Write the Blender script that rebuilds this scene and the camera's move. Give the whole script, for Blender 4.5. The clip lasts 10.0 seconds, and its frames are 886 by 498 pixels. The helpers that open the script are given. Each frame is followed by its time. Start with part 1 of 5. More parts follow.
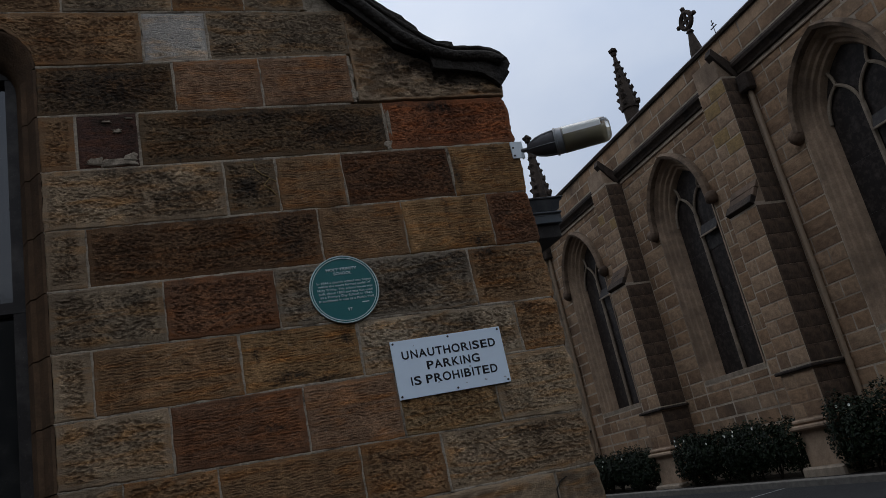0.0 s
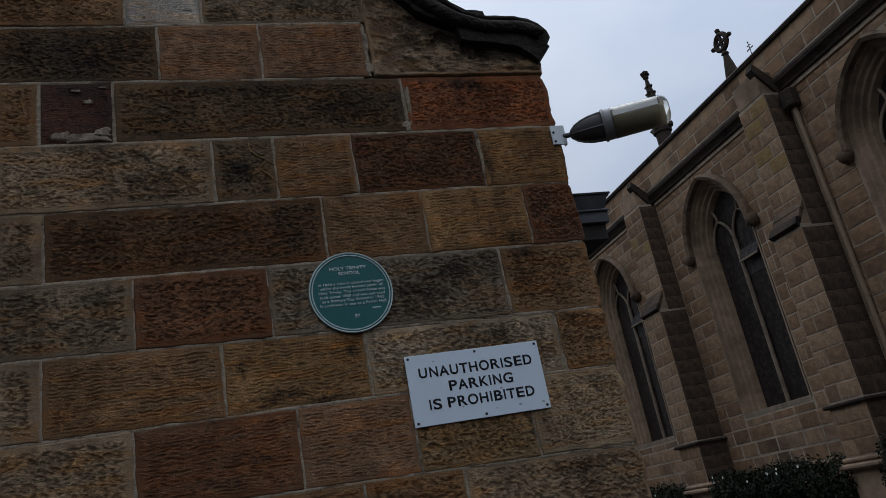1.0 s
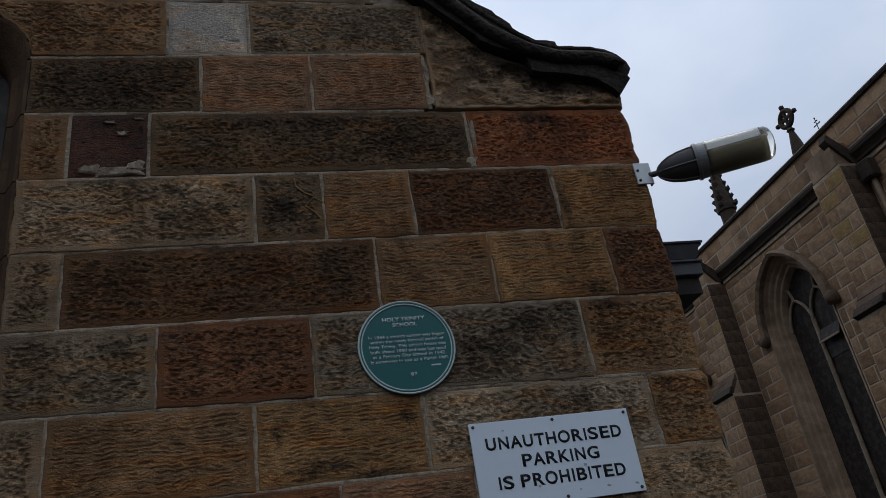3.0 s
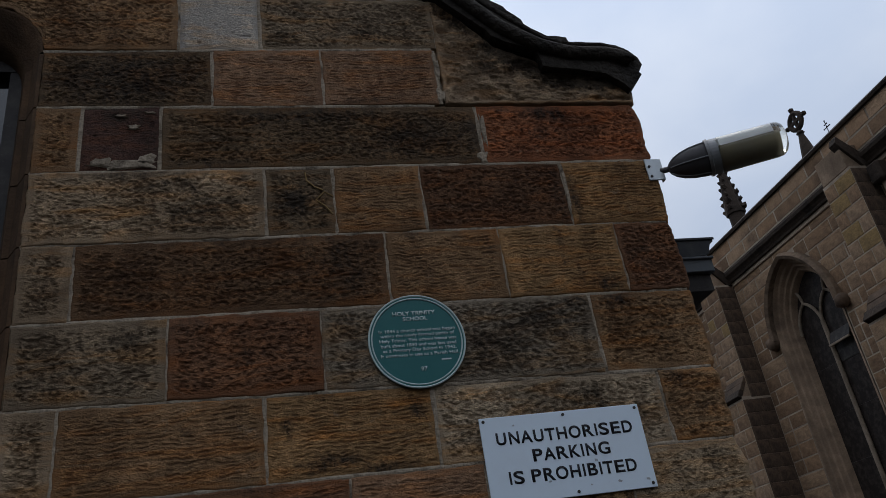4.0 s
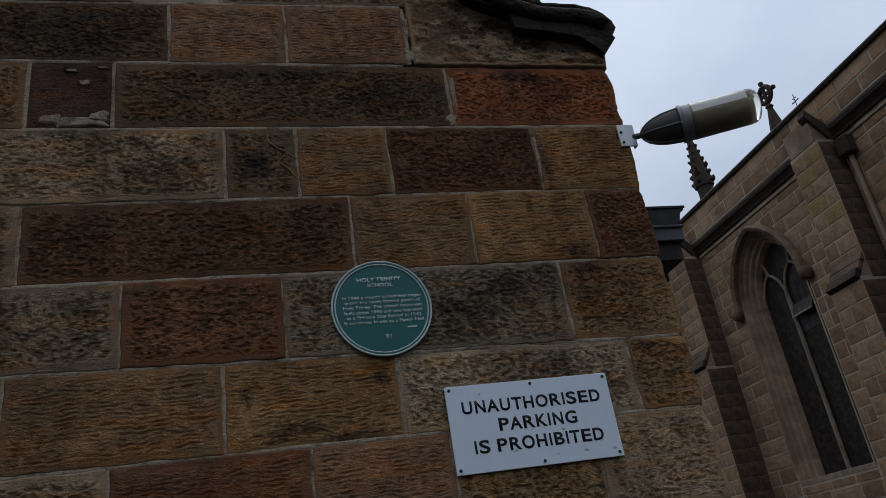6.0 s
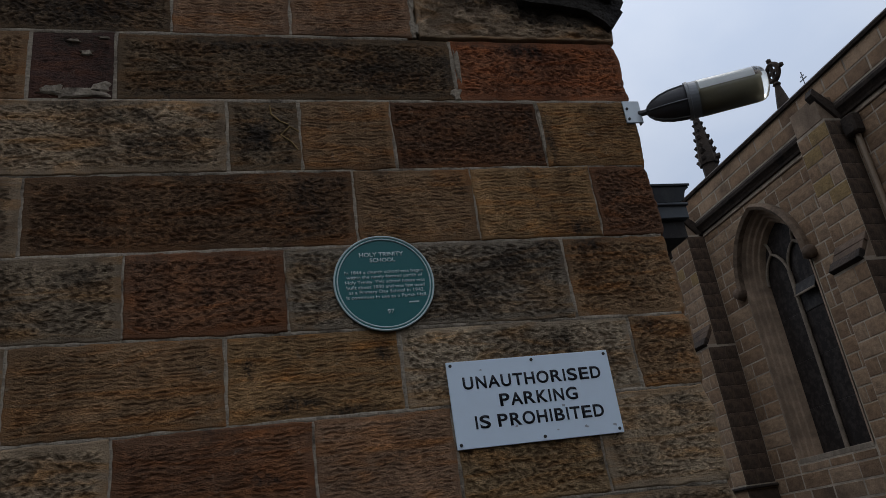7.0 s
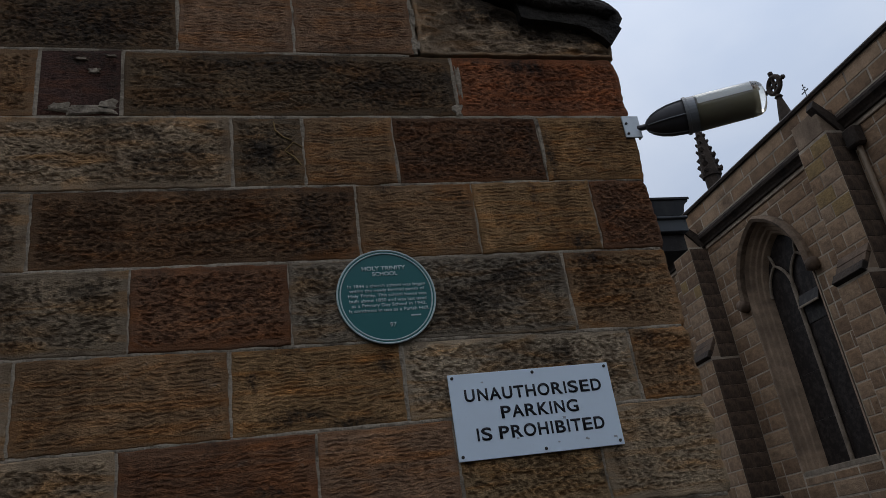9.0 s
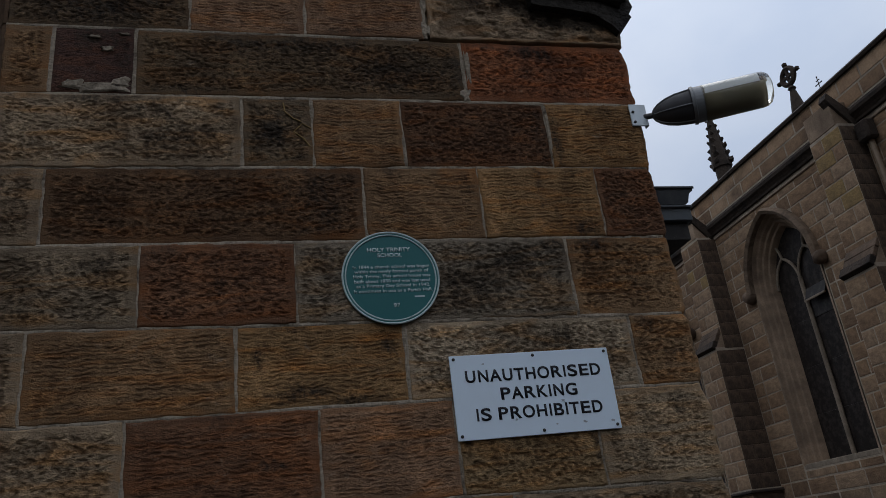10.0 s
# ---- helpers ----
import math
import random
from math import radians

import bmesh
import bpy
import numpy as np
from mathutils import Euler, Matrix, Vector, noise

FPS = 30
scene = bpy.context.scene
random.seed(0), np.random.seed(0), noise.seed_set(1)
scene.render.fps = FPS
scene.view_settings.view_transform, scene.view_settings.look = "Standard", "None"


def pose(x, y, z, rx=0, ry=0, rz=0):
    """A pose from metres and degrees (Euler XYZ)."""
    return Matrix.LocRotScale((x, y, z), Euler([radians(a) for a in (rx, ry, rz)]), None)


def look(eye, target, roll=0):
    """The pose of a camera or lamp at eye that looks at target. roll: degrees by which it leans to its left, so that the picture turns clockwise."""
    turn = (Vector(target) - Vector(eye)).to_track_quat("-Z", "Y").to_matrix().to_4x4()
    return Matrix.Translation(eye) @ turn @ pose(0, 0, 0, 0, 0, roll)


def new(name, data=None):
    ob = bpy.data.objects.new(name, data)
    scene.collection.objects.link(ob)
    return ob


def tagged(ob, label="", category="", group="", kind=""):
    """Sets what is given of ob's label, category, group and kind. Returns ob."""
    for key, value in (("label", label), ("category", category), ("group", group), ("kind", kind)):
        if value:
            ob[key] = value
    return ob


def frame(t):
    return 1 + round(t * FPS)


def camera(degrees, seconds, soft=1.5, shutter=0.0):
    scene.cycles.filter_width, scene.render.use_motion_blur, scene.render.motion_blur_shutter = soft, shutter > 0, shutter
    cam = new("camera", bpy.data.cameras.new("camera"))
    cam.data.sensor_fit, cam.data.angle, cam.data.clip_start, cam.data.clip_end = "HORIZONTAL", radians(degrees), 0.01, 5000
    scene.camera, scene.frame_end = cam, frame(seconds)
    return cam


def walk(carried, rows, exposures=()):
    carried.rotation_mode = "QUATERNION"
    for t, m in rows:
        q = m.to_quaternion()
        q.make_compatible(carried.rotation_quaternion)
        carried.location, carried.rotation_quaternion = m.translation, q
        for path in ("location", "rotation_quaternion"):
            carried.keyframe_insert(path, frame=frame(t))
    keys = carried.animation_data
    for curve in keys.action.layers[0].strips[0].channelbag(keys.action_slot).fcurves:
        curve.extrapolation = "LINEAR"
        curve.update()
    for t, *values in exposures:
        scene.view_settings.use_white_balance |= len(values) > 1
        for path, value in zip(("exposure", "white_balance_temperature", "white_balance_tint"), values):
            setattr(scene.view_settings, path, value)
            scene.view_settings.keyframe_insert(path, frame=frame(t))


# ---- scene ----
cam = camera(60.0, 10.0, 0.8)
PATH = [
    (0, (0.401, -0.229, 1.738), (1.036, 1.575, 2.326), -12.2),
    (0.5, (0.555, 0.103, 1.809), (1.077, 1.922, 2.457), -9.4),
    (1, (0.596, 0.415, 1.81), (1.172, 2.21, 2.477), -11.0),
    (1.5, (0.621, 0.65, 1.799), (1.111, 2.447, 2.527), -10.9),
    (2, (0.713, 0.821, 1.821), (1.171, 2.611, 2.587), -7.6),
    (2.5, (0.709, 0.883, 1.842), (1.166, 2.655, 2.649), -7.9),
    (2.7, (0.688, 0.887, 1.858), (1.141, 2.639, 2.71), -9.4),
    (3.8, (0.655, 0.912, 1.832), (1.084, 2.641, 2.745), -9.0),
    (4, (0.656, 0.916, 1.831), (1.086, 2.651, 2.727), -9.0),
    (4.5, (0.667, 0.933, 1.839), (1.107, 2.678, 2.712), -9.0),
    (5, (0.679, 0.957, 1.846), (1.188, 2.693, 2.698), -9.7),
    (5.5, (0.686, 0.988, 1.846), (1.189, 2.728, 2.694), -9.7),
    (5.7, (0.687, 0.990, 1.8465), (1.190, 2.735, 2.682), -9.6),
    (6.8, (0.691, 0.997, 1.851), (1.180, 2.778, 2.620), -8.6),
    (7, (0.691, 0.997, 1.851), (1.181, 2.782, 2.61), -8.5),
    (7.5, (0.699, 0.985, 1.851), (1.182, 2.771, 2.609), -8.7),
    (8, (0.701, 0.981, 1.849), (1.183, 2.76, 2.627), -8.6),
    (8.5, (0.697, 0.972, 1.839), (1.176, 2.751, 2.618), -8.5),
    (9, (0.689, 0.964, 1.841), (1.172, 2.737, 2.631), -8.6),
    (9.5, (0.696, 0.96, 1.826), (1.173, 2.73, 2.626), -8.5),
    (10, (0.691, 0.93, 1.817), (1.153, 2.722, 2.574), -7.0),
]
walk(cam, [(t, look(eye, target, roll)) for t, eye, target, roll in PATH])

# ---- world and light ----
world = bpy.data.worlds.new("overcast_sky")
scene.world = world
world.use_nodes = True
wn, wl = world.node_tree.nodes, world.node_tree.links
wn.clear()
w_out = wn.new("ShaderNodeOutputWorld")
w_bg = wn.new("ShaderNodeBackground")
w_sky = wn.new("ShaderNodeTexSky")
w_sky.sky_type = "NISHITA"
w_sky.sun_disc = False
w_sky.sun_elevation = radians(72)
w_sky.sun_rotation = radians(24)
w_co = wn.new("ShaderNodeTexCoord")
w_map = wn.new("ShaderNodeMapping")
w_map.inputs["Scale"].default_value = (1.0, 1.0, 1.6)
w_noise = wn.new("ShaderNodeTexNoise")
w_noise.inputs["Scale"].default_value = 2.6
w_noise.inputs["Detail"].default_value = 5.0
w_noise.inputs["Roughness"].default_value = 0.5
w_ramp = wn.new("ShaderNodeValToRGB")
w_ramp.color_ramp.elements[0].position = 0.33
w_ramp.color_ramp.elements[0].color = (6.0, 6.95, 8.7, 1)
w_ramp.color_ramp.elements[1].position = 0.68
w_ramp.color_ramp.elements[1].color = (8.2, 8.8, 9.9, 1)
w_mix = wn.new("ShaderNodeMix")
w_mix.data_type = "RGBA"
w_mix.inputs["Factor"].default_value = 0.9
wl.new(w_co.outputs["Generated"], w_map.inputs["Vector"])
wl.new(w_map.outputs["Vector"], w_noise.inputs["Vector"])
wl.new(w_noise.outputs["Fac"], w_ramp.inputs["Fac"])
wl.new(w_sky.outputs["Color"], w_mix.inputs[6])
wl.new(w_ramp.outputs["Color"], w_mix.inputs[7])
w_sep = wn.new("ShaderNodeSeparateXYZ")
wl.new(w_co.outputs["Generated"], w_sep.inputs["Vector"])
w_up = wn.new("ShaderNodeMapRange")
for key, v in (("From Min", 0.0), ("From Max", 1.0), ("To Min", 0.42), ("To Max", 1.36)):
    w_up.inputs[key].default_value = v
wl.new(w_sep.outputs["Z"], w_up.inputs["Value"])
w_dim = wn.new("ShaderNodeVectorMath")
w_dim.operation = "SCALE"
wl.new(w_mix.outputs[2], w_dim.inputs[0])
wl.new(w_up.outputs["Result"], w_dim.inputs["Scale"])
wl.new(w_dim.outputs[0], w_bg.inputs["Color"])
w_bg.inputs["Strength"].default_value = 0.105
wl.new(w_bg.outputs["Background"], w_out.inputs["Surface"])
sun_data = bpy.data.lights.new("sun", "SUN")
sun_data.energy, sun_data.angle, sun_data.color = 0.5, radians(30), (1.0, 0.97, 0.93)
sun = new("sun", sun_data)
sun.matrix_world = look((4, 9, 30), (0, 0, 0))

# ---- materials ----


def node_mat(name, rough=0.85):
    m = bpy.data.materials.new(name)
    m.use_nodes = True
    b = m.node_tree.nodes["Principled BSDF"]
    b.inputs["Roughness"].default_value = rough
    b.inputs["Specular IOR Level"].default_value = 0.2 if rough > 0.8 else 0.5
    return m, m.node_tree.nodes, m.node_tree.links, b


def noise_at(n, l, vec, scale, detail=4.0, rough=0.55, warp=0.0):
    t = n.new("ShaderNodeTexNoise")
    t.inputs["Scale"].default_value = scale
    t.inputs["Detail"].default_value = detail
    t.inputs["Roughness"].default_value = rough
    t.inputs["Distortion"].default_value = warp
    l.new(vec, t.inputs["Vector"])
    return t.outputs["Fac"]


def span(n, l, value, lo, hi, a=0.0, b=1.0):
    r = n.new("ShaderNodeMapRange")
    for key, v in (("From Min", lo), ("From Max", hi), ("To Min", a), ("To Max", b)):
        r.inputs[key].default_value = v
    l.new(value, r.inputs["Value"])
    return r.outputs["Result"]


def blend(n, l, fac, c1, c2, mode="MIX"):
    m = n.new("ShaderNodeMix")
    m.data_type, m.blend_type = "RGBA", mode
    for socket, v in ((m.inputs["Factor"], fac), (m.inputs[6], c1), (m.inputs[7], c2)):
        if isinstance(v, (int, float)):
            socket.default_value = v
        elif isinstance(v, tuple):
            socket.default_value = (*v, 1) if len(v) == 3 else v
        else:
            l.new(v, socket)
    return m.outputs[2]


def calc(n, l, op, a, b):
    m = n.new("ShaderNodeMath")
    m.operation = op
    for socket, v in zip(m.inputs, (a, b)):
        if isinstance(v, (int, float)):
            socket.default_value = v
        else:
            l.new(v, socket)
    return m.outputs[0]


def bump(n, l, bsdf, height, strength, distance):
    b = n.new("ShaderNodeBump")
    b.inputs["Strength"].default_value, b.inputs["Distance"].default_value = strength, distance
    l.new(height, b.inputs["Height"])
    l.new(b.outputs["Normal"], bsdf.inputs["Normal"])


def stretched(n, l, vec, sx, sy, sz):
    m = n.new("ShaderNodeMapping")
    m.inputs["Scale"].default_value = (sx, sy, sz)
    l.new(vec, m.inputs["Vector"])
    return m.outputs["Vector"]


def shifted(n, l, step=37.0):
    """Object coordinates, moved by the object's own random number."""
    co, info = n.new("ShaderNodeTexCoord"), n.new("ShaderNodeObjectInfo")
    v = n.new("ShaderNodeVectorMath")
    v.operation = "ADD"
    l.new(co.outputs["Object"], v.inputs[0])
    l.new(calc(n, l, "MULTIPLY", info.outputs["Random"], step), v.inputs[1])
    return v.outputs[0], info, co.outputs["Object"]


def tooled_stone():
    """Picked sandstone: each block has its own colour, iron bands, a sooty crust in blots, tool marks darkened as dirt
    and shade, and ridges painted as if lit.
    """
    m, n, l, b = node_mat("tooled_sandstone", 0.92)
    vec, info, still = shifted(n, l)

    def worn_in(name):
        a = n.new("ShaderNodeAttribute")
        a.attribute_name = name
        return a.outputs["Fac"]

    pit, soot, picked = worn_in("pit"), worn_in("soot"), worn_in("picked")
    marks = noise_at(n, l, stretched(n, l, vec, 75, 75, 150), 1.0, 3.0, 0.6, 0.8)
    grain = noise_at(n, l, vec, 260, 2.0)
    blot = noise_at(n, l, vec, 3.4, 6.0, 0.66, 0.6)
    ragged = noise_at(n, l, vec, 16.0, 5.0, 0.7, 0.6)
    fleck = noise_at(n, l, vec, 62.0, 3.0, 0.6)
    bands = noise_at(n, l, stretched(n, l, vec, 2.2, 2.2, 12), 1.0, 4.0, 0.55, 1.8)
    streak = noise_at(n, l, stretched(n, l, still, 7, 7, 0.9), 1.0, 5.0, 0.6, 0.3)
    base = info.outputs["Color"]
    warm = blend(n, l, span(n, l, bands, 0.46, 0.70), base, blend(n, l, 1.0, base, (1.26, 0.95, 0.64), "MULTIPLY"))
    pale = blend(n, l, span(n, l, blot, 0.52, 0.70), warm, blend(n, l, 1.0, warm, (1.58, 1.54, 1.48), "MULTIPLY"))
    dull = blend(n, l, span(n, l, blot, 0.47, 0.30, 0.0, 0.65), pale, blend(n, l, 1.0, pale, (0.42, 0.38, 0.36), "MULTIPLY"))
    dull = blend(n, l, span(n, l, streak, 0.52, 0.68, 0.0, 0.45), dull, blend(n, l, 1.0, dull, (0.42, 0.38, 0.35), "MULTIPLY"))
    # the crust lies thickest where its blot and a ragged edge agree
    crust = calc(n, l, "ADD", soot, calc(n, l, "MULTIPLY", calc(n, l, "SUBTRACT", ragged, 0.5), 1.5))
    crust = calc(n, l, "ADD", crust, calc(n, l, "MULTIPLY", calc(n, l, "SUBTRACT", fleck, 0.5), 0.9))
    scoured = calc(n, l, "SUBTRACT", calc(n, l, "MULTIPLY", calc(n, l, "SUBTRACT", ragged, 0.5), 1.4), soot)
    dull = blend(n, l, span(n, l, scoured, 0.15, 0.65, 0.0, 0.85), dull, (0.36, 0.312, 0.245))
    sooty = blend(n, l, span(n, l, crust, 0.36, 0.92, 0.0, 0.9), dull, (0.030, 0.0235, 0.0175))
    # pits darken as dirt plus painted shade; ridges are painted lighter, as if lit
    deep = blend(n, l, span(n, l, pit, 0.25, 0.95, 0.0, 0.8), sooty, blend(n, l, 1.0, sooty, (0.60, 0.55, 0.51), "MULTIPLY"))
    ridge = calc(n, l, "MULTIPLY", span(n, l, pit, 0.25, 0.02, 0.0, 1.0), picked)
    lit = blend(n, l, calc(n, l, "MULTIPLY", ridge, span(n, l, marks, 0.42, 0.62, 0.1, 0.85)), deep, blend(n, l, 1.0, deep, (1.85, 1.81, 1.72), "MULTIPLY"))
    fine = blend(n, l, span(n, l, grain, 0.38, 0.62, 0.0, 0.4), lit, blend(n, l, 1.0, lit, (0.55, 0.54, 0.53), "MULTIPLY"))
    l.new(fine, b.inputs["Base Color"])
    height = calc(n, l, "ADD", calc(n, l, "MULTIPLY", marks, calc(n, l, "ADD", calc(n, l, "MULTIPLY", picked, 0.7), 0.3)), calc(n, l, "MULTIPLY", grain, 0.22))
    bump(n, l, b, height, 1.0, 0.016)
    return m


def plain_stone(name, base, dark, scale=2.0, dirt=0.6, relief=0.008, grain=60.0, by_object=0.0, lo=0.48, hi=0.68):
    m, n, l, b = node_mat(name, 0.9)
    vec, info, still = shifted(n, l)
    big = noise_at(n, l, still, scale, 6.0, 0.6, 0.5)
    mid = noise_at(n, l, vec, scale * 6, 4.0)
    small = noise_at(n, l, vec, grain, 3.0)
    c = blend(n, l, span(n, l, mid, 0.35, 0.65), base, tuple(v * 0.72 for v in base))
    if by_object:
        ramp = n.new("ShaderNodeValToRGB")
        e = ramp.color_ramp.elements
        e[0].color, e[1].color = (0.64, 0.58, 0.53, 1), (1.12, 1.06, 0.98, 1)
        e.new(0.4).color = (0.95, 0.85, 0.75, 1)
        e.new(0.7).color = (1.05, 1.02, 0.98, 1)
        geo = n.new("ShaderNodeNewGeometry")
        both = calc(n, l, "FRACT", calc(n, l, "ADD", info.outputs["Random"], geo.outputs["Random Per Island"]), 0)
        l.new(both, ramp.inputs["Fac"])
        c = blend(n, l, by_object, c, ramp.outputs["Color"], "MULTIPLY")
    c = blend(n, l, span(n, l, big, lo, hi, 0.0, dirt), c, dark)
    c = blend(n, l, span(n, l, small, 0.4, 0.6, 0.0, 0.35), c, blend(n, l, 1.0, c, (0.6, 0.6, 0.6), "MULTIPLY"))
    l.new(c, b.inputs["Base Color"])
    bump(n, l, b, calc(n, l, "ADD", mid, small), 0.6, relief)
    return m


def painted(name, base, rough=0.4, metal=0.0, wear=0.15, wear_to=(0.2, 0.18, 0.16)):
    m, n, l, b = node_mat(name, rough)
    co = n.new("ShaderNodeTexCoord").outputs["Object"]
    big = noise_at(n, l, co, 9.0, 6.0, 0.6)
    fine = noise_at(n, l, co, 120.0, 3.0)
    c = blend(n, l, span(n, l, big, 0.45, 0.75, 0.0, wear), base, wear_to)
    c = blend(n, l, span(n, l, fine, 0.62, 0.75, 0.0, wear), c, wear_to)
    l.new(c, b.inputs["Base Color"])
    b.inputs["Metallic"].default_value = metal
    l.new(span(n, l, big, 0.3, 0.7, rough * 0.8, min(1.0, rough * 1.25)), b.inputs["Roughness"])
    bump(n, l, b, fine, 0.15, 0.001)
    return m


def glass(name, tint=(0.95, 0.97, 0.96), rough=0.03):
    m, n, l, b = node_mat(name, rough)
    b.inputs["Base Color"].default_value = (*tint, 1)
    b.inputs["Transmission Weight"].default_value = 1.0
    b.inputs["IOR"].default_value = 1.45
    return m


STONE = tooled_stone()
MORTAR = plain_stone("lime_mortar", (0.42, 0.342, 0.252), (0.085, 0.062, 0.043), 11.0, 0.9, 0.012, 110)
BLACK_STONE = plain_stone("sooty_sandstone", (0.045, 0.038, 0.031), (0.007, 0.006, 0.006), 5.0, 0.85, 0.03, 40)
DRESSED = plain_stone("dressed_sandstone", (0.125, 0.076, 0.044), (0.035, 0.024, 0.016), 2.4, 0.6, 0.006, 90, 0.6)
CHURCH = plain_stone("church_sandstone", (0.405, 0.277, 0.179), (0.070, 0.048, 0.035), 0.75, 0.75, 0.022, 22, 1.0, 0.47, 0.68)
CHURCH_JOINT = plain_stone("church_mortar", (0.52, 0.42, 0.315), (0.11, 0.083, 0.062), 0.8, 0.6, 0.01, 30)
CHURCH_TRIM = plain_stone("church_dressed_stone", (0.39, 0.275, 0.185), (0.075, 0.052, 0.038), 0.8, 0.6, 0.008, 30)
CHURCH_DARK = plain_stone("weathered_shaded_church_stone", (0.060, 0.043, 0.032), (0.014, 0.012, 0.011), 2.2, 0.8, 0.03, 20)
DARKER_STONE = plain_stone("darker_church_sandstone", (0.155, 0.105, 0.072), (0.034, 0.025, 0.019), 0.9, 0.8, 0.02, 18, 0.35, 0.42, 0.62)
CHURCH_BAND = plain_stone("stained_church_moulding", (0.23, 0.16, 0.108), (0.03, 0.023, 0.018), 1.6, 0.75, 0.015, 24)
TRACERY = plain_stone("pale_tracery_stone", (0.33, 0.262, 0.192), (0.11, 0.087, 0.067), 1.2, 0.5, 0.006, 40)
SLATE = plain_stone("roof_slate", (0.07, 0.072, 0.078), (0.04, 0.04, 0.04), 1.0, 0.5, 0.01, 30)
ASPHALT = plain_stone("asphalt", (0.027, 0.027, 0.027), (0.016, 0.016, 0.016), 0.6, 0.5, 0.006, 120)
KERB = plain_stone("kerb_stone", (0.165, 0.15, 0.13), (0.09, 0.082, 0.074), 1.4, 0.5, 0.006, 70)
SOIL = plain_stone("garden_soil", (0.025, 0.019, 0.014), (0.012, 0.01, 0.008), 3.0, 0.6, 0.03, 30)
BACKDROP = plain_stone("dull_render", (0.13, 0.125, 0.11), (0.06, 0.06, 0.052), 0.3, 0.6, 0.02, 8)
WHITE_PLATE = painted("white_sign_enamel", (0.75, 0.85, 0.94), 0.4, 0.0, 0.10, (0.55, 0.55, 0.53))
SCUFF = painted("grey_scuffed_enamel", (0.42, 0.45, 0.47), 0.6, 0.0, 0.5)
BLACK_INK = painted("black_sign_lettering", (0.012, 0.012, 0.016), 0.45, 0.0, 0.05)
GREEN_PLATE = painted("green_plaque_enamel", (0.019, 0.132, 0.130), 0.4, 0.0, 0.3, (0.035, 0.155, 0.148))
PLAQUE_WHITE = painted("raised_pale_lettering", (0.52, 0.62, 0.60), 0.45, 0.0, 0.2)
STEEL = painted("galvanised_steel", (0.52, 0.56, 0.58), 0.42, 0.35, 0.2)
BOLT = painted("rusty_bolt", (0.05, 0.045, 0.04), 0.6, 0.5, 0.4)
LAMP_GREY = painted("grey_lamp_casting", (0.078, 0.074, 0.076), 0.5, 0.1, 0.3, (0.028, 0.026, 0.024))
LAMP_COLLAR = painted("pale_lamp_collar", (0.21, 0.215, 0.22), 0.45, 0.1, 0.3)
LAMP_TRAY = painted("olive_lamp_tray", (0.27, 0.235, 0.15), 0.5, 0.1, 0.4)
LAMP_WHITE = painted("sky_white_acrylic", (0.82, 0.83, 0.82), 0.35, 0.0, 0.12, (0.5, 0.48, 0.42))
GUTTER = painted("dark_grey_gutter_paint", (0.022, 0.024, 0.027), 0.45, 0.0, 0.2)
FASCIA = painted("blue_grey_fascia_paint", (0.06, 0.07, 0.08), 0.5, 0.0, 0.2)
TIMBER = painted("dark_window_paint", (0.022, 0.018, 0.016), 0.5, 0.0, 0.3)
PIPE = painted("tan_downpipe_paint", (0.25, 0.175, 0.11), 0.55, 0.0, 0.3, (0.12, 0.09, 0.07))
ROADLINE = painted("worn_road_paint", (0.3, 0.3, 0.29), 0.7, 0.0, 0.5, (0.1, 0.1, 0.1))
PETAL = painted("white_petals", (0.75, 0.74, 0.68), 0.6, 0.0, 0.1)
DARK_GLASS = painted("leaded_dark_glass", (0.020, 0.0155, 0.0135), 0.35, 0.0, 0.8, (0.075, 0.060, 0.050))
WINDOW_GLASS = painted("window_glass", (0.008, 0.009, 0.01), 0.04, 0.0, 0.1)
DARK_GLASS.node_tree.nodes["Principled BSDF"].inputs["Specular IOR Level"].default_value = 0.1
GREEN_PLATE.node_tree.nodes["Principled BSDF"].inputs["Specular IOR Level"].default_value = 0.3
OCHRE = plain_stone("lichened_ochre_stone", (0.36, 0.235, 0.10), (0.15, 0.10, 0.055), 1.2, 0.6, 0.02, 20)
for shy in (TIMBER, BLACK_INK, GUTTER, LAMP_GREY, CHURCH_DARK):
    shy.node_tree.nodes["Principled BSDF"].inputs["Specular IOR Level"].default_value = 0.2
WINDOW_GLASS.node_tree.nodes["Principled BSDF"].inputs["IOR"].default_value = 1.65
LAMP_WHITE.node_tree.nodes["Principled BSDF"].inputs["Transmission Weight"].default_value = 0.55
CLEAR = glass("clear_lamp_bowl", (0.93, 0.93, 0.88), 0.08)


def leaf_mat(name, a, bcol):
    m, n, l, b = node_mat(name, 0.55)
    b.inputs["Specular IOR Level"].default_value = 0.12
    geo = n.new("ShaderNodeNewGeometry")
    l.new(blend(n, l, geo.outputs["Random Per Island"], a, bcol), b.inputs["Base Color"])
    return m


LEAF = leaf_mat("hedge_leaves", (0.0035, 0.007, 0.0035), (0.015, 0.024, 0.010))

# ---- mesh helpers ----


def part(name, bm, material, parent=None, label="", smooth=False):
    me = bpy.data.meshes.new(name)
    bmesh.ops.recalc_face_normals(bm, faces=bm.faces)
    bm.to_mesh(me)
    bm.free()
    me.materials.append(material)
    if smooth:
        me.shade_smooth()
    ob = new(name, me)
    ob.parent = parent
    if label:
        tagged(ob, label)
    return ob


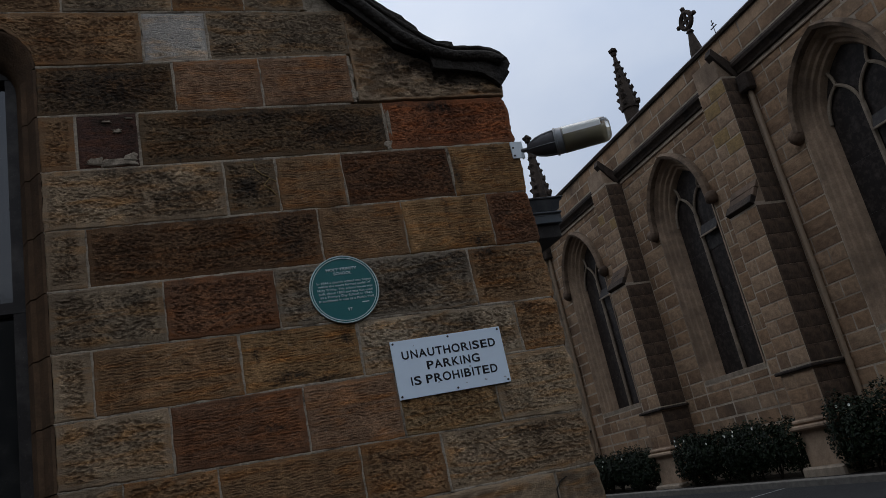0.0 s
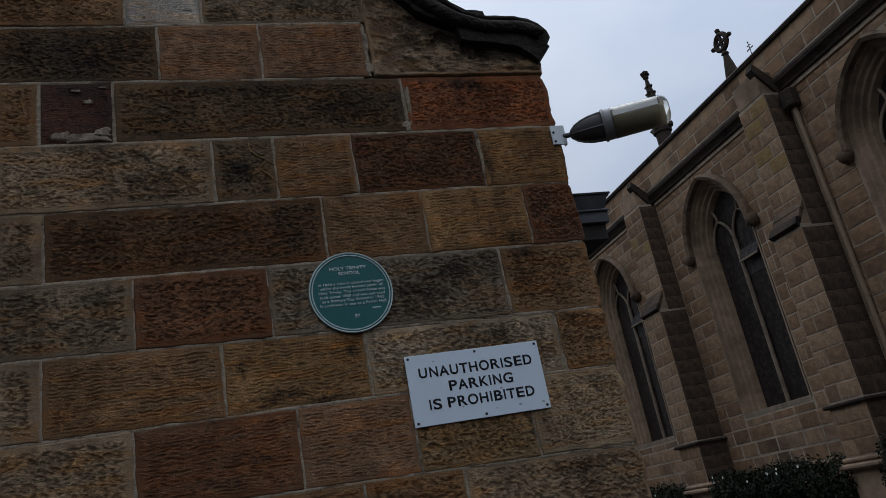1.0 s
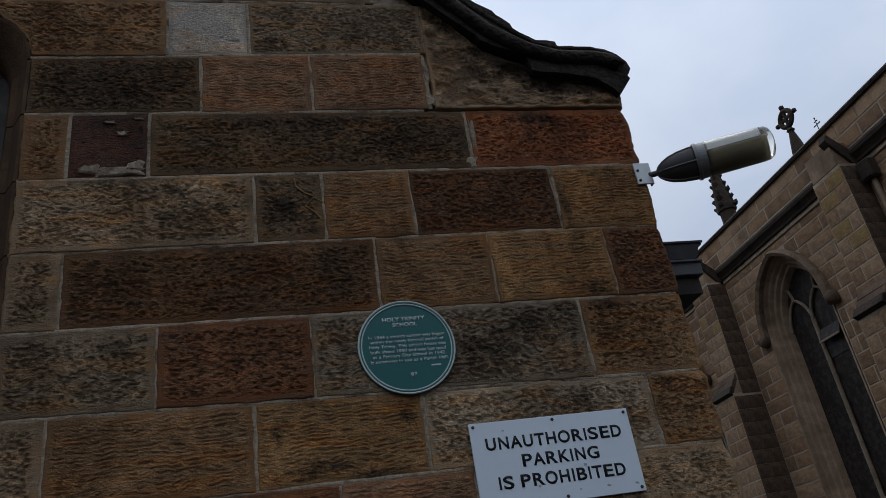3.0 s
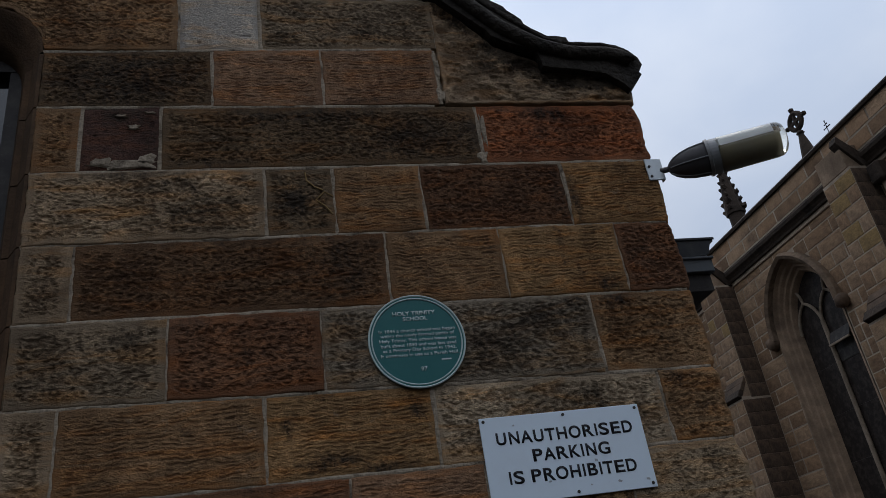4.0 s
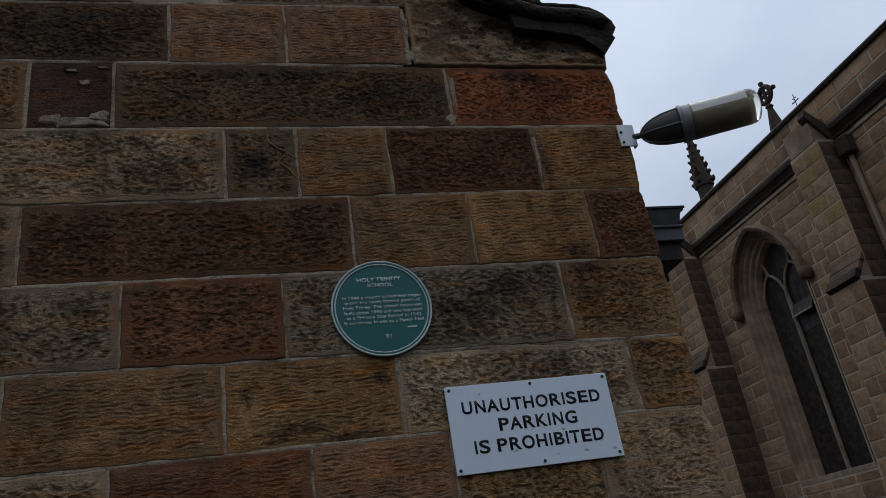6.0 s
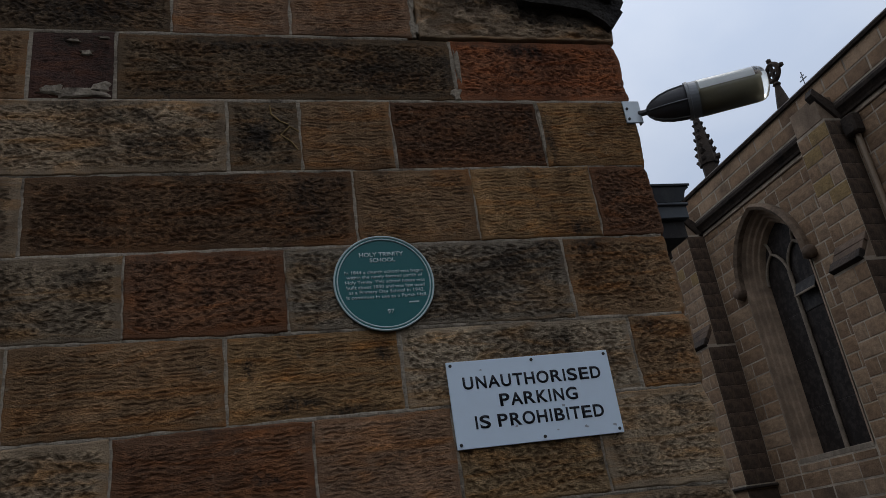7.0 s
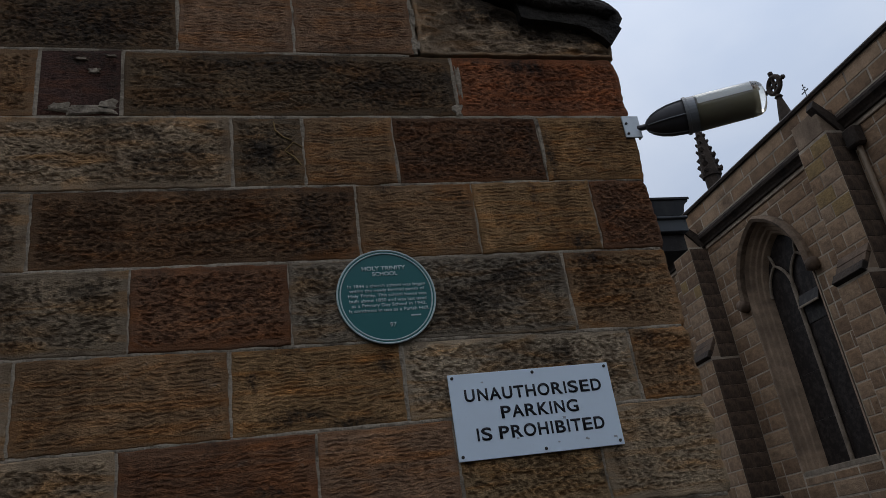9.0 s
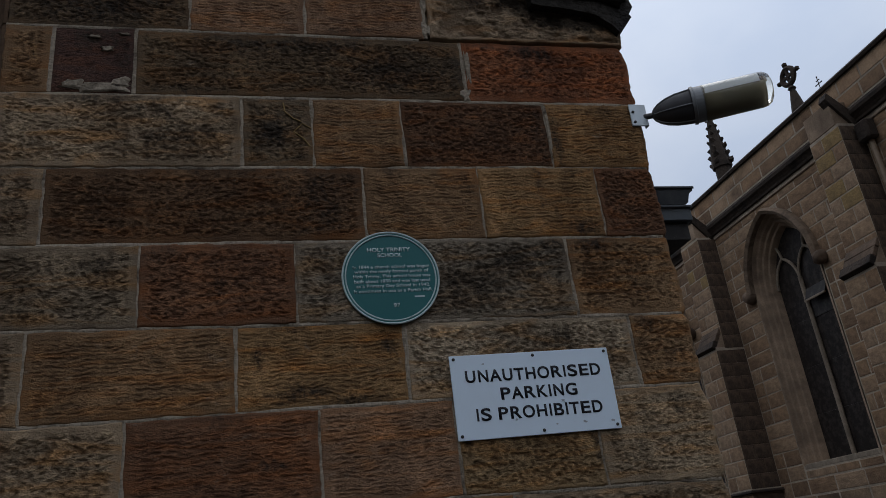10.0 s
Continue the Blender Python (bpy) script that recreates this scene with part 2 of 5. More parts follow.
def box(bm, x0, x1, y0, y1, z0, z1):
    v = [bm.verts.new((x, y, z)) for x in (x0, x1) for y in (y0, y1) for z in (z0, z1)]
    for f in ((0, 1, 3, 2), (4, 6, 7, 5), (0, 4, 5, 1), (2, 3, 7, 6), (0, 2, 6, 4), (1, 5, 7, 3)):
        bm.faces.new([v[i] for i in f])
    return v


def boxed(x0, x1, y0, y1, z0, z1, bevel=0.0, seg=1):
    bm = bmesh.new()
    box(bm, x0, x1, y0, y1, z0, z1)
    if bevel:
        bmesh.ops.bevel(bm, geom=list(bm.edges), offset=bevel, segments=seg, affect="EDGES")
    return bm


def prism(poly, axis, a0, a1, bevel=0.0):
    """A prism: poly lies in the plane across axis ('x': points are y, z; 'y': x, z)."""
    bm = bmesh.new()
    put = (lambda p, a: (a, p[0], p[1])) if axis == "x" else (lambda p, a: (p[0], a, p[1]))
    one, two = [bm.verts.new(put(p, a0)) for p in poly], [bm.verts.new(put(p, a1)) for p in poly]
    bm.faces.new(one), bm.faces.new(two[::-1])
    for i in range(len(poly)):
        j = (i + 1) % len(poly)
        bm.faces.new((one[j], one[i], two[i], two[j]))
    if bevel:
        bmesh.ops.bevel(bm, geom=list(bm.edges), offset=bevel, segments=1, affect="EDGES")
    return bm


def lathe(bm, profile, m, seg=24):
    """Turns (along, radius) pairs round the z axis of the pose m."""
    rings = []
    for h, r in profile:
        rings.append([bm.verts.new(m @ Vector((r * math.cos(2 * math.pi * k / seg), r * math.sin(2 * math.pi * k / seg), h))) for k in range(seg)])
    for a, b in zip(rings, rings[1:]):
        for k in range(seg):
            bm.faces.new((a[k], a[(k + 1) % seg], b[(k + 1) % seg], b[k]))
    bm.faces.new(rings[0][::-1]), bm.faces.new(rings[-1])


def sweep(bm, points, r, seg=6, up=Vector((1, 0, 0))):
    rings = []
    for i, p in enumerate(points):
        d = (Vector(points[min(i + 1, len(points) - 1)]) - Vector(points[max(i - 1, 0)])).normalized()
        s = d.cross(up).normalized()
        t = s.cross(d)
        rings.append([bm.verts.new(Vector(p) + r * (s * math.cos(2 * math.pi * (k + 0.5) / seg) + t * math.sin(2 * math.pi * (k + 0.5) / seg))) for k in range(seg)])
    for a, b in zip(rings, rings[1:]):
        for k in range(seg):
            bm.faces.new((a[k], a[(k + 1) % seg], b[(k + 1) % seg], b[k]))
    bm.faces.new(rings[0][::-1]), bm.faces.new(rings[-1])


def lettering(words, x0, x1, z0, z1, y, material, parent, weight=0.0, depth=0.001, name="lettering"):
    """Words on a wall that faces -y, fitted between x0..x1 and z0..z1."""
    cu = bpy.data.curves.new("words", "FONT")
    cu.body, cu.size, cu.extrude, cu.offset = words, 1.0, 0.0, weight
    ob = new("words", cu)
    me = bpy.data.meshes.new_from_object(ob.evaluated_get(bpy.context.evaluated_depsgraph_get()))
    bpy.data.objects.remove(ob)
    co = np.array([v.co[:] for v in me.vertices])
    lo, hi = co.min(0), co.max(0)
    if words != words.upper():
        # lines of small letters share one height, from the descenders to the capitals
        lo[1], hi[1] = -0.2, 0.74
    for v in me.vertices:
        v.co = (x0 + (v.co.x - lo[0]) / (hi[0] - lo[0]) * (x1 - x0), y, z0 + (v.co.y - lo[1]) / (hi[1] - lo[1]) * (z1 - z0))
    bm = bmesh.new()
    bm.from_mesh(me)
    bpy.data.meshes.remove(me)
    got = bmesh.ops.extrude_face_region(bm, geom=list(bm.faces))
    bmesh.ops.translate(bm, verts=[v for v in got["geom"] if isinstance(v, bmesh.types.BMVert)], vec=(0, depth, 0))
    return part(name, bm, material, parent)


# ---- ground ----
def level(x, y):
    x, y = max(-30, min(40, x)), max(-30, min(60, y))
    return 0.2 + 0.0095 * x + 0.0145 * y


bm = bmesh.new()
ticks = [-700, -30, -15, 0, 10, 20, 30, 40, 60, 700]
grid = [[bm.verts.new((x, y, level(x, y))) for y in ticks] for x in ticks]
for i in range(len(ticks) - 1):
    for j in range(len(ticks) - 1):
        bm.faces.new((grid[i][j], grid[i + 1][j], grid[i + 1][j + 1], grid[i][j + 1]))
tagged(part("ground", bm, ASPHALT), "dark worn asphalt of the church car park", "ground", kind="structure")

# ---- school wall ----
FACE, CORNER, JAMB = 3.52, 2.31, -0.22
COURSES = [(4.80, 0), (4.49, 0), (4.165, 0.02), (3.875, 0), (3.567, 0), (3.258, 0), (2.955, -0.005), (2.655, -0.018), (2.348, -0.003),
           (2.05, -0.025), (1.74, -0.012), (1.42, 0), (1.11, 0), (0.80, 0), (0.50, 0), (0.15, 0)]


def course(i, x):
    return COURSES[i][0] + COURSES[i][1] * x


def gable(x):
    """The height of the wall's top under the coping."""
    return 3.87 if x > 1.9 else min(7.6, 4.14 + (1.9 - x) * 0.98)


# opening of the window beside the plaque: flat head with rounded corners
WX0, WX1, WSILL, WHEAD = -1.62, JAMB, 1.42, 4.40


def window_outline(grow):
    """Outline in x, z, smaller by grow on all sides but the sill."""
    a, b, top, r = WX0 + grow, WX1 - grow, WHEAD - grow, 0.24 - grow * 0.5
    pts = [(b, WSILL)]
    for k in range(7):
        t = math.pi / 2 * k / 6
        pts.append((b - r + r * math.cos(t), top - r + r * math.sin(t)))
    for k in range(7):
        t = math.pi / 2 + math.pi / 2 * k / 6
        pts.append((a + r + r * math.cos(t), top - r + r * math.sin(t)))
    return pts + [(a, WSILL)]


bm = bmesh.new()
MF = FACE + 0.022
LEFT_END = -5.6


def slab(x0, x1, za0, za1, zb0, zb1, y0=MF, y1=FACE + 0.42):
    v = [bm.verts.new(p) for p in ((x0, y0, za0), (x1, y0, za1), (x1, y0, zb1), (x0, y0, zb0), (x0, y1, za0), (x1, y1, za1), (x1, y1, zb1), (x0, y1, zb0))]
    for f in ((0, 1, 2, 3), (7, 6, 5, 4), (0, 4, 5, 1), (1, 5, 6, 2), (2, 6, 7, 3), (3, 7, 4, 0)):
        bm.faces.new([v[i] for i in f])


APEX = -1.63
top = lambda x: gable(x) if x >= APEX else gable(2 * APEX - x)
slab(LEFT_END, WX0, -0.3, -0.3, top(LEFT_END), top(WX0))
slab(WX0, WX1, -0.3, -0.3, WSILL, WSILL)
slab(WX1, 1.9, -0.3, -0.3, top(WX1), 4.14)
slab(1.9, CORNER - 0.05, -0.3, -0.3, 3.87, 3.87)
outline = window_outline(0.0)[1:-1]
for (xa, za), (xb, zb) in zip(outline, outline[1:]):
    if abs(xa - xb) > 1e-4:
        slab(xb, xa, zb, za, top(xb), top(xa))
bmesh.ops.remove_doubles(bm, verts=bm.verts, dist=0.0005)
school_wall = tagged(part("wall_school", bm, MORTAR), "coursed brown sandstone gable wall with pale lime mortar joints", "wall", kind="structure")


def lattice(u, v, seed):
    """Smooth value noise of two arrays, 0 to 1."""
    tab = np.random.RandomState(seed % 9973).rand(128, 128)
    iu, iv = np.floor(u).astype(int), np.floor(v).astype(int)
    fu, fv = u - iu, v - iv
    fu, fv = fu * fu * (3 - 2 * fu), fv * fv * (3 - 2 * fv)
    g = lambda a, b: tab[a % 128, b % 128]
    return (g(iu, iv) * (1 - fu) + g(iu + 1, iv) * fu) * (1 - fv) + (g(iu, iv + 1) * (1 - fu) + g(iu + 1, iv + 1) * fu) * fv


def ramp(v, lo, hi):
    k = np.clip((v - lo) / (hi - lo), 0, 1)
    return k * k * (3 - 2 * k)


def tool_marks(kind, x, z, seed):
    """How deep the mason's tool went, 0 to 1, and the depth of a full stroke in metres."""
    bend = lattice(x / 0.05, z / 0.05, seed + 1) - 0.5
    if kind == "furrowed":
        wave = 0.5 + 0.5 * np.sin(2 * math.pi * (z / 0.0150 + 0.06 * np.sin(x / 0.05)) + 7.0 * bend + 3.2 * lattice(x / 0.016, z / 0.02, seed + 2))
        return wave ** 1.6 * ramp(lattice(x / 0.020, z / 0.013, seed + 3), 0.15, 0.95), 0.0046
    if kind == "split":
        rough = 0.5 * lattice(x / 0.09, z / 0.05, seed + 2) + 0.3 * lattice(x / 0.03, z / 0.017, seed + 3) + 0.2 * lattice(x / 0.012, z / 0.009, seed + 4)
        return ramp(rough, 0.28, 0.72), 0.017
    if kind == "smooth":
        return 0.7 * ramp(lattice(x / 0.035, z / 0.02, seed + 2), 0.80, 0.97), 0.005
    u, v = x / 0.0124 + 0.45 * z / 0.02 + 0.7 * bend, z / 0.0082 + 0.8 * bend
    n = 0.7 * lattice(u, v, seed + 2) + 0.3 * lattice(u * 2.1, v * 1.9, seed + 3)
    heavy = lattice(x / 0.16, z / 0.12, seed + 5)
    return ramp(n + 0.22 * (heavy - 0.5), 0.36, 0.84), 0.0062


def stone(x0, x1, zb, zt, colour, proud=0.0, gap=0.0036, margin=0.012, picked=1.0, y=FACE, seed=0, kind="pitted", stains=(), step=(0.0048, 0.0034), name="stone", label=""):
    """A dressed block with real tool marks: x0..x1, zb and zt are functions of x. stains: blots (u, v, width, height, strength) in parts of the block; below nought they are scoured pale."""
    worn = abs(x1 - CORNER) < 0.001
    x0, x1 = x0 + gap, x1 - gap
    w, h = x1 - x0, zt((x0 + x1) / 2) - zb((x0 + x1) / 2)
    nx, nz = max(5, math.ceil(w / step[0])), max(5, math.ceil(h / step[1]))
    s, t = np.meshgrid(np.linspace(0, 1, nx + 1), np.linspace(0, 1, nz + 1), indexing="ij")
    px = x0 + s * w
    low, high = np.vectorize(zb)(px) + gap, np.vectorize(zt)(px) - gap
    pz = low + (high - low) * t
    d = np.minimum(np.minimum(s * w, (1 - s) * w), np.minimum(t, 1 - t) * (high - low))
    # uneven arrises
    rim = np.clip(1 - d / 0.03, 0, 1)
    px = px + rim * 0.008 * (lattice(px / 0.045, pz / 0.045, seed + 11) - 0.5) + rim * 0.005 * (lattice(px / 0.014, pz / 0.014, seed + 12) - 0.5)
    pz = pz + rim * 0.008 * (lattice(px / 0.05, pz / 0.05, seed + 13) - 0.5) + rim * 0.004 * (lattice(px / 0.013, pz / 0.013, seed + 14) - 0.5)
    py = y - 0.0045 - proud - 0.005 * (lattice(px / 0.21, pz / 0.14, seed + 15) - 0.5) + 0.0042 * np.clip(1 - d / 0.007, 0, 1) ** 2
    if worn:
        chip = -0.013 + 0.014 * lattice(pz / 0.07, pz * 0 + 3, seed + 16) + 0.007 * lattice(pz / 0.021, pz * 0 + 5, seed + 17)
        end = np.clip(1 - (1 - s) * w / 0.16, 0, 1)
        chip = chip + 0.010 * ramp(np.abs(t - 0.5), 0.40, 0.5)
        px = px - chip * end ** 2
        py = py + 0.020 * np.clip(1 - (1 - s) * w / 0.026, 0, 1) ** 2
    mask = picked * ramp(d + 0.012 * (lattice(px / 0.03, pz / 0.03, seed + 18) - 0.5), margin * 0.5, margin + 0.016)
    cut_in, depth = tool_marks(kind, px, pz, seed)
    py = py + depth * cut_in * mask
    soot = np.zeros_like(px)
    for u, v, du, dv, k in stains:
        blot = 0.86 * k * np.clip(1.25 - np.sqrt(((s - u) / du) ** 2 + ((t - v) / dv) ** 2), 0, 1)
        soot = np.maximum(soot, blot) if k > 0 else np.minimum(soot, blot)
    around = [(i, 0) for i in range(nx)] + [(nx, j) for j in range(nz)] + [(i, nz) for i in range(nx, 0, -1)] + [(0, j) for j in range(nz, 0, -1)]
    index = np.arange((nx + 1) * (nz + 1)).reshape(nx + 1, nz + 1)
    edge = np.array([index[a] for a in around])
    front = np.stack([px, py, pz], -1).reshape(-1, 3)
    back = front[edge].copy()
    back[:, 1] = y + (0.4 if worn else 0.05)
    k = len(front)
    ring = np.arange(k, k + len(edge))
    quads = np.stack([index[:-1, :-1], index[1:, :-1], index[1:, 1:], index[:-1, 1:]], -1).reshape(-1, 4)
    sides = np.stack([np.roll(edge, -1), edge, ring, np.roll(ring, -1)], -1)
    me = bpy.data.meshes.new(name)
    me.from_pydata(np.concatenate([front, back]).tolist(), [], np.concatenate([quads, sides]).tolist())
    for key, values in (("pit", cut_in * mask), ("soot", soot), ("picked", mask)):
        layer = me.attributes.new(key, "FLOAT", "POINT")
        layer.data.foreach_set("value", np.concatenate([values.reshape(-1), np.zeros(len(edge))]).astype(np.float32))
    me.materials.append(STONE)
    me.shade_smooth()
    ob = new(name, me)
    ob.parent = school_wall
    ob.color = (*colour, 1)
    if label:
        tagged(ob, label)
    return ob


DK, DB, BR, RB = (0.125, 0.070, 0.036), (0.118, 0.077, 0.043), (0.222, 0.130, 0.066), (0.165, 0.082, 0.044)
TN, GT, OG, RD = (0.310, 0.222, 0.140), (0.228, 0.168, 0.110), (0.268, 0.156, 0.071), (0.210, 0.084, 0.040)
PALE, MAROON, DR = (0.40, 0.36, 0.315), (0.085, 0.045, 0.034), (0.118, 0.060, 0.031)
PINK = (0.245, 0.142, 0.083)
# each course: the joints from the window's jamb to the corner, and the colour of each block
LAYOUT = [
    (0, [-0.9, -0.08, 0.47, 0.86, 1.2], [BR, GT, BR, GT]),
    (1, [JAMB, 0.30, 0.64, 1.42], [BR, PALE, GT]),
    (2, [JAMB, 0.44, 0.89, 1.395], [DB, PINK, PINK]),
    (3, [JAMB, -0.055, 0.24, 1.54, CORNER], [BR, MAROON, DB, RD]),
    (4, [JAMB, 0.63, 0.90, 1.25, 1.868, CORNER], [TN, (0.135, 0.094, 0.057), BR, DR, (0.27, 0.152, 0.066)]),
    (5, [JAMB, -0.04, 1.077, 1.535, 2.035, CORNER], [TN, DK, BR, OG, RB]),
    (6, [JAMB, 0.285, 0.81, 1.85, CORNER], [GT, RB, (0.225, 0.178, 0.128), (0.262, 0.158, 0.082)]),
    (7, [JAMB, -0.05, 0.60, 1.18, 2.05, CORNER], [TN, BR, OG, (0.36, 0.275, 0.185), (0.262, 0.158, 0.082)]),
    (8, [JAMB, 0.26, 0.865, 1.33, 1.845, CORNER], [TN, RB, PINK, (0.30, 0.195, 0.10), (0.34, 0.25, 0.16)]),
    (9, [JAMB, 0.04, 0.44, 1.09, 1.50, CORNER], [GT, BR, BR, BR, TN]),
    (10, [JAMB, 0.5, 1.2, 2.05, CORNER], [BR, GT, TN, GT]),
    (11, [JAMB, 0.2, 0.95, 1.6, CORNER], [GT, BR, TN, BR]),
    (12, [JAMB, 0.55, 1.3, 1.9, CORNER], [BR, RB, GT, BR]),
    (13, [JAMB, 0.2, 1.0, 1.7, CORNER], [GT, BR, OG, GT]),
    (14, [JAMB, 0.6, 1.4, CORNER], [BR, GT, BR]),
]
FURROWED = {(2, 1), (2, 2), (4, 2), (4, 4), (5, 2), (5, 3), (7, 1), (7, 2), (8, 1), (8, 2), (9, 2)}
# dark crust on single blocks: course and block, then blots in parts of the block
STAINS = {
    (0, 1): [(0.5, 0.2, 0.5, 0.4, 0.6)], (0, 2): [(0.6, 0.5, 0.4, 0.5, 0.6)],
    (1, 0): [(0.75, 0.3, 0.2, 0.3, 0.4)], (1, 2): [(0.15, 0.25, 0.12, 0.3, 0.7), (0.62, 0.3, 0.3, 0.3, 0.6)],
    (2, 0): [(0.5, 0.5, 0.7, 0.8, 0.85)], (2, 1): [(0.05, 0.5, 0.08, 0.5, 0.5)], (2, 2): [(0.3, 0.08, 0.4, 0.12, 0.6)],
    (3, 0): [(0.5, 0.5, 0.5, 0.6, 0.4)], (3, 1): [(0.5, 0.9, 0.6, 0.3, 0.9), (0.9, 0.5, 0.2, 0.5, 0.7)],
    (3, 2): [(0.45, 0.85, 0.5, 0.22, 0.75), (0.78, 0.5, 0.3, 0.6, 0.75), (0.15, 0.1, 0.2, 0.2, 0.6), (0.98, 0.5, 0.05, 0.6, 0.8)],
    (3, 3): [(0.80, 0.62, 0.12, 0.2, -0.6), (0.42, 0.85, 0.22, 0.2, 0.95), (0.12, 0.95, 0.15, 0.12, 0.7), (0.35, 0.5, 0.2, 0.25, 0.5)],
    (4, 0): [(0.15, 0.35, 0.22, 0.35, -0.5), (0.62, 0.75, 0.2, 0.25, 0.8), (0.72, 0.4, 0.26, 0.4, 0.7), (0.45, 0.95, 0.5, 0.1, 0.8), (0.9, 0.2, 0.12, 0.2, 0.6)],
    (4, 1): [(0.1, 0.15, 0.15, 0.2, -0.6), (0.85, 0.7, 0.15, 0.3, -0.5), (0.4, 0.5, 0.34, 0.36, 1.1), (0.85, 0.25, 0.2, 0.3, 0.6)], (4, 2): [(0.1, 0.95, 0.3, 0.12, 0.5)],
    (4, 3): [(0.95, 0.5, 0.1, 0.7, 0.7), (0.5, 0.5, 0.3, 0.4, 0.35)],
    (4, 4): [(0.06, 0.5, 0.09, 0.7, 0.9), (0.5, 0.9, 0.4, 0.15, 0.5)], (5, 0): [(0.3, 0.3, 0.5, 0.3, 0.4)],
    (5, 1): [(0.86, 0.55, 0.22, 0.7, 0.7), (0.5, 0.97, 0.5, 0.1, 0.5)],
    (5, 2): [(0.2, 0.3, 0.25, 0.3, -0.5), (0.85, 0.75, 0.25, 0.3, 0.6), (0.2, 0.95, 0.3, 0.15, 0.6)],
    (5, 3): [(0.22, 0.5, 0.22, 0.5, -0.6), (0.5, 0.6, 0.09, 0.6, 0.75), (0.85, 0.15, 0.25, 0.2, 0.9), (0.9, 0.95, 0.25, 0.12, 0.6), (0.62, 0.25, 0.07, 0.4, 0.6)],
    (5, 4): [(0.4, 0.5, 0.5, 0.5, 0.55)], (6, 0): [(0.3, 0.35, 0.3, 0.3, -0.5), (0.75, 0.75, 0.2, 0.2, 0.75), (0.3, 0.5, 0.4, 0.5, 0.45)],
    (6, 1): [(0.1, 0.85, 0.25, 0.2, 0.65), (0.6, 0.5, 0.4, 0.4, 0.45)],
    (6, 2): [(0.62, 0.45, 0.2, 0.5, 0.8), (0.8, 0.7, 0.2, 0.4, 0.75), (0.25, 0.3, 0.2, 0.4, 0.6), (0.95, 0.9, 0.1, 0.2, 0.9)],
    (6, 3): [(0.2, 0.92, 0.3, 0.16, 0.85), (0.5, 0.35, 0.3, 0.2, 0.45)],
    (7, 1): [(0.4, 0.04, 0.5, 0.08, -0.9), (0.65, 0.6, 0.1, 0.15, 0.5), (0.4, 0.45, 0.1, 0.15, 0.45), (0.75, 0.85, 0.1, 0.1, 0.5)],
    (7, 2): [(0.13, 0.62, 0.08, 0.25, 0.95), (0.9, 0.72, 0.08, 0.2, 0.9), (0.35, 0.18, 0.3, 0.16, 0.85), (0.7, 0.05, 0.3, 0.1, 0.8), (0.3, 0.95, 0.3, 0.08, 0.7)],
    (7, 3): [(0.11, 0.6, 0.10, 0.5, -1.1), (0.3, 0.2, 0.2, 0.2, -0.5), (0.66, 0.72, 0.14, 0.25, 0.85), (0.85, 0.4, 0.14, 0.3, 0.65), (0.12, 0.4, 0.08, 0.2, 0.5)],
    (7, 4): [(0.25, 0.85, 0.3, 0.2, 0.8), (0.6, 0.4, 0.4, 0.4, 0.5)], (8, 0): [(0.5, 0.7, 0.4, 0.3, 0.45)],
    (8, 1): [(0.75, 0.45, 0.2, 0.12, 0.75), (0.5, 0.95, 0.15, 0.12, 0.8), (0.55, 0.2, 0.2, 0.1, 0.6)],
    (8, 2): [(0.45, 0.55, 0.35, 0.12, 0.5)], (8, 3): [(0.06, 0.7, 0.06, 0.4, 0.95), (0.3, 0.3, 0.2, 0.3, 0.45), (0.98, 0.4, 0.06, 0.5, 0.75)],
    (8, 4): [(0.4, 0.35, 0.3, 0.3, -0.55), (0.75, 0.8, 0.25, 0.25, 0.75), (0.2, 0.2, 0.2, 0.2, 0.4)], (9, 3): [(0.4, 0.7, 0.4, 0.2, 0.7)], (9, 4): [(0.6, 0.8, 0.3, 0.2, 0.6)],
}
count = 0
for i, joints, colours in LAYOUT:
    for k, (xa, xb) in enumerate(zip(joints, joints[1:])):
        count += 1
        zt = (lambda x, i=i: course(i, x))
        zb = (lambda x, i=i: course(i + 1, x))
        if i == 1 and k == 0:
            # this block is cut to the curve of the window's head
            xa = -0.62
            zb = (lambda x: max(course(2, x), float(np.interp(x, (-0.62, -0.46, -0.36, -0.29, -0.235, -0.217), (4.405, 4.402, 4.385, 4.33, 4.25, 4.165)))))
        wide = 0.0055 if (i, k) in ((2, 2), (3, 2)) else 0.0008 if (i, k) in ((3, 0), (3, 1)) else random.Random(count + 40).uniform(0.0016, 0.0034)
        flat = colours[k] in (PALE, MAROON)
        rec = -0.003 if flat else random.Random(count).uniform(-0.002, 0.004)
        kind = "smooth" if flat else "furrowed" if (i, k) in FURROWED else "pitted"
        stone(xa, xb, zb, zt, colours[k], rec, wide, 0.03 if xb - xa < 0.25 else random.Random(count + 90).uniform(0.008, 0.028), 1.0, seed=count * 7, kind=kind,
              stains=STAINS.get((i, k), ()), step=(0.0048, 0.0034) if i < 10 else (0.03, 0.02))

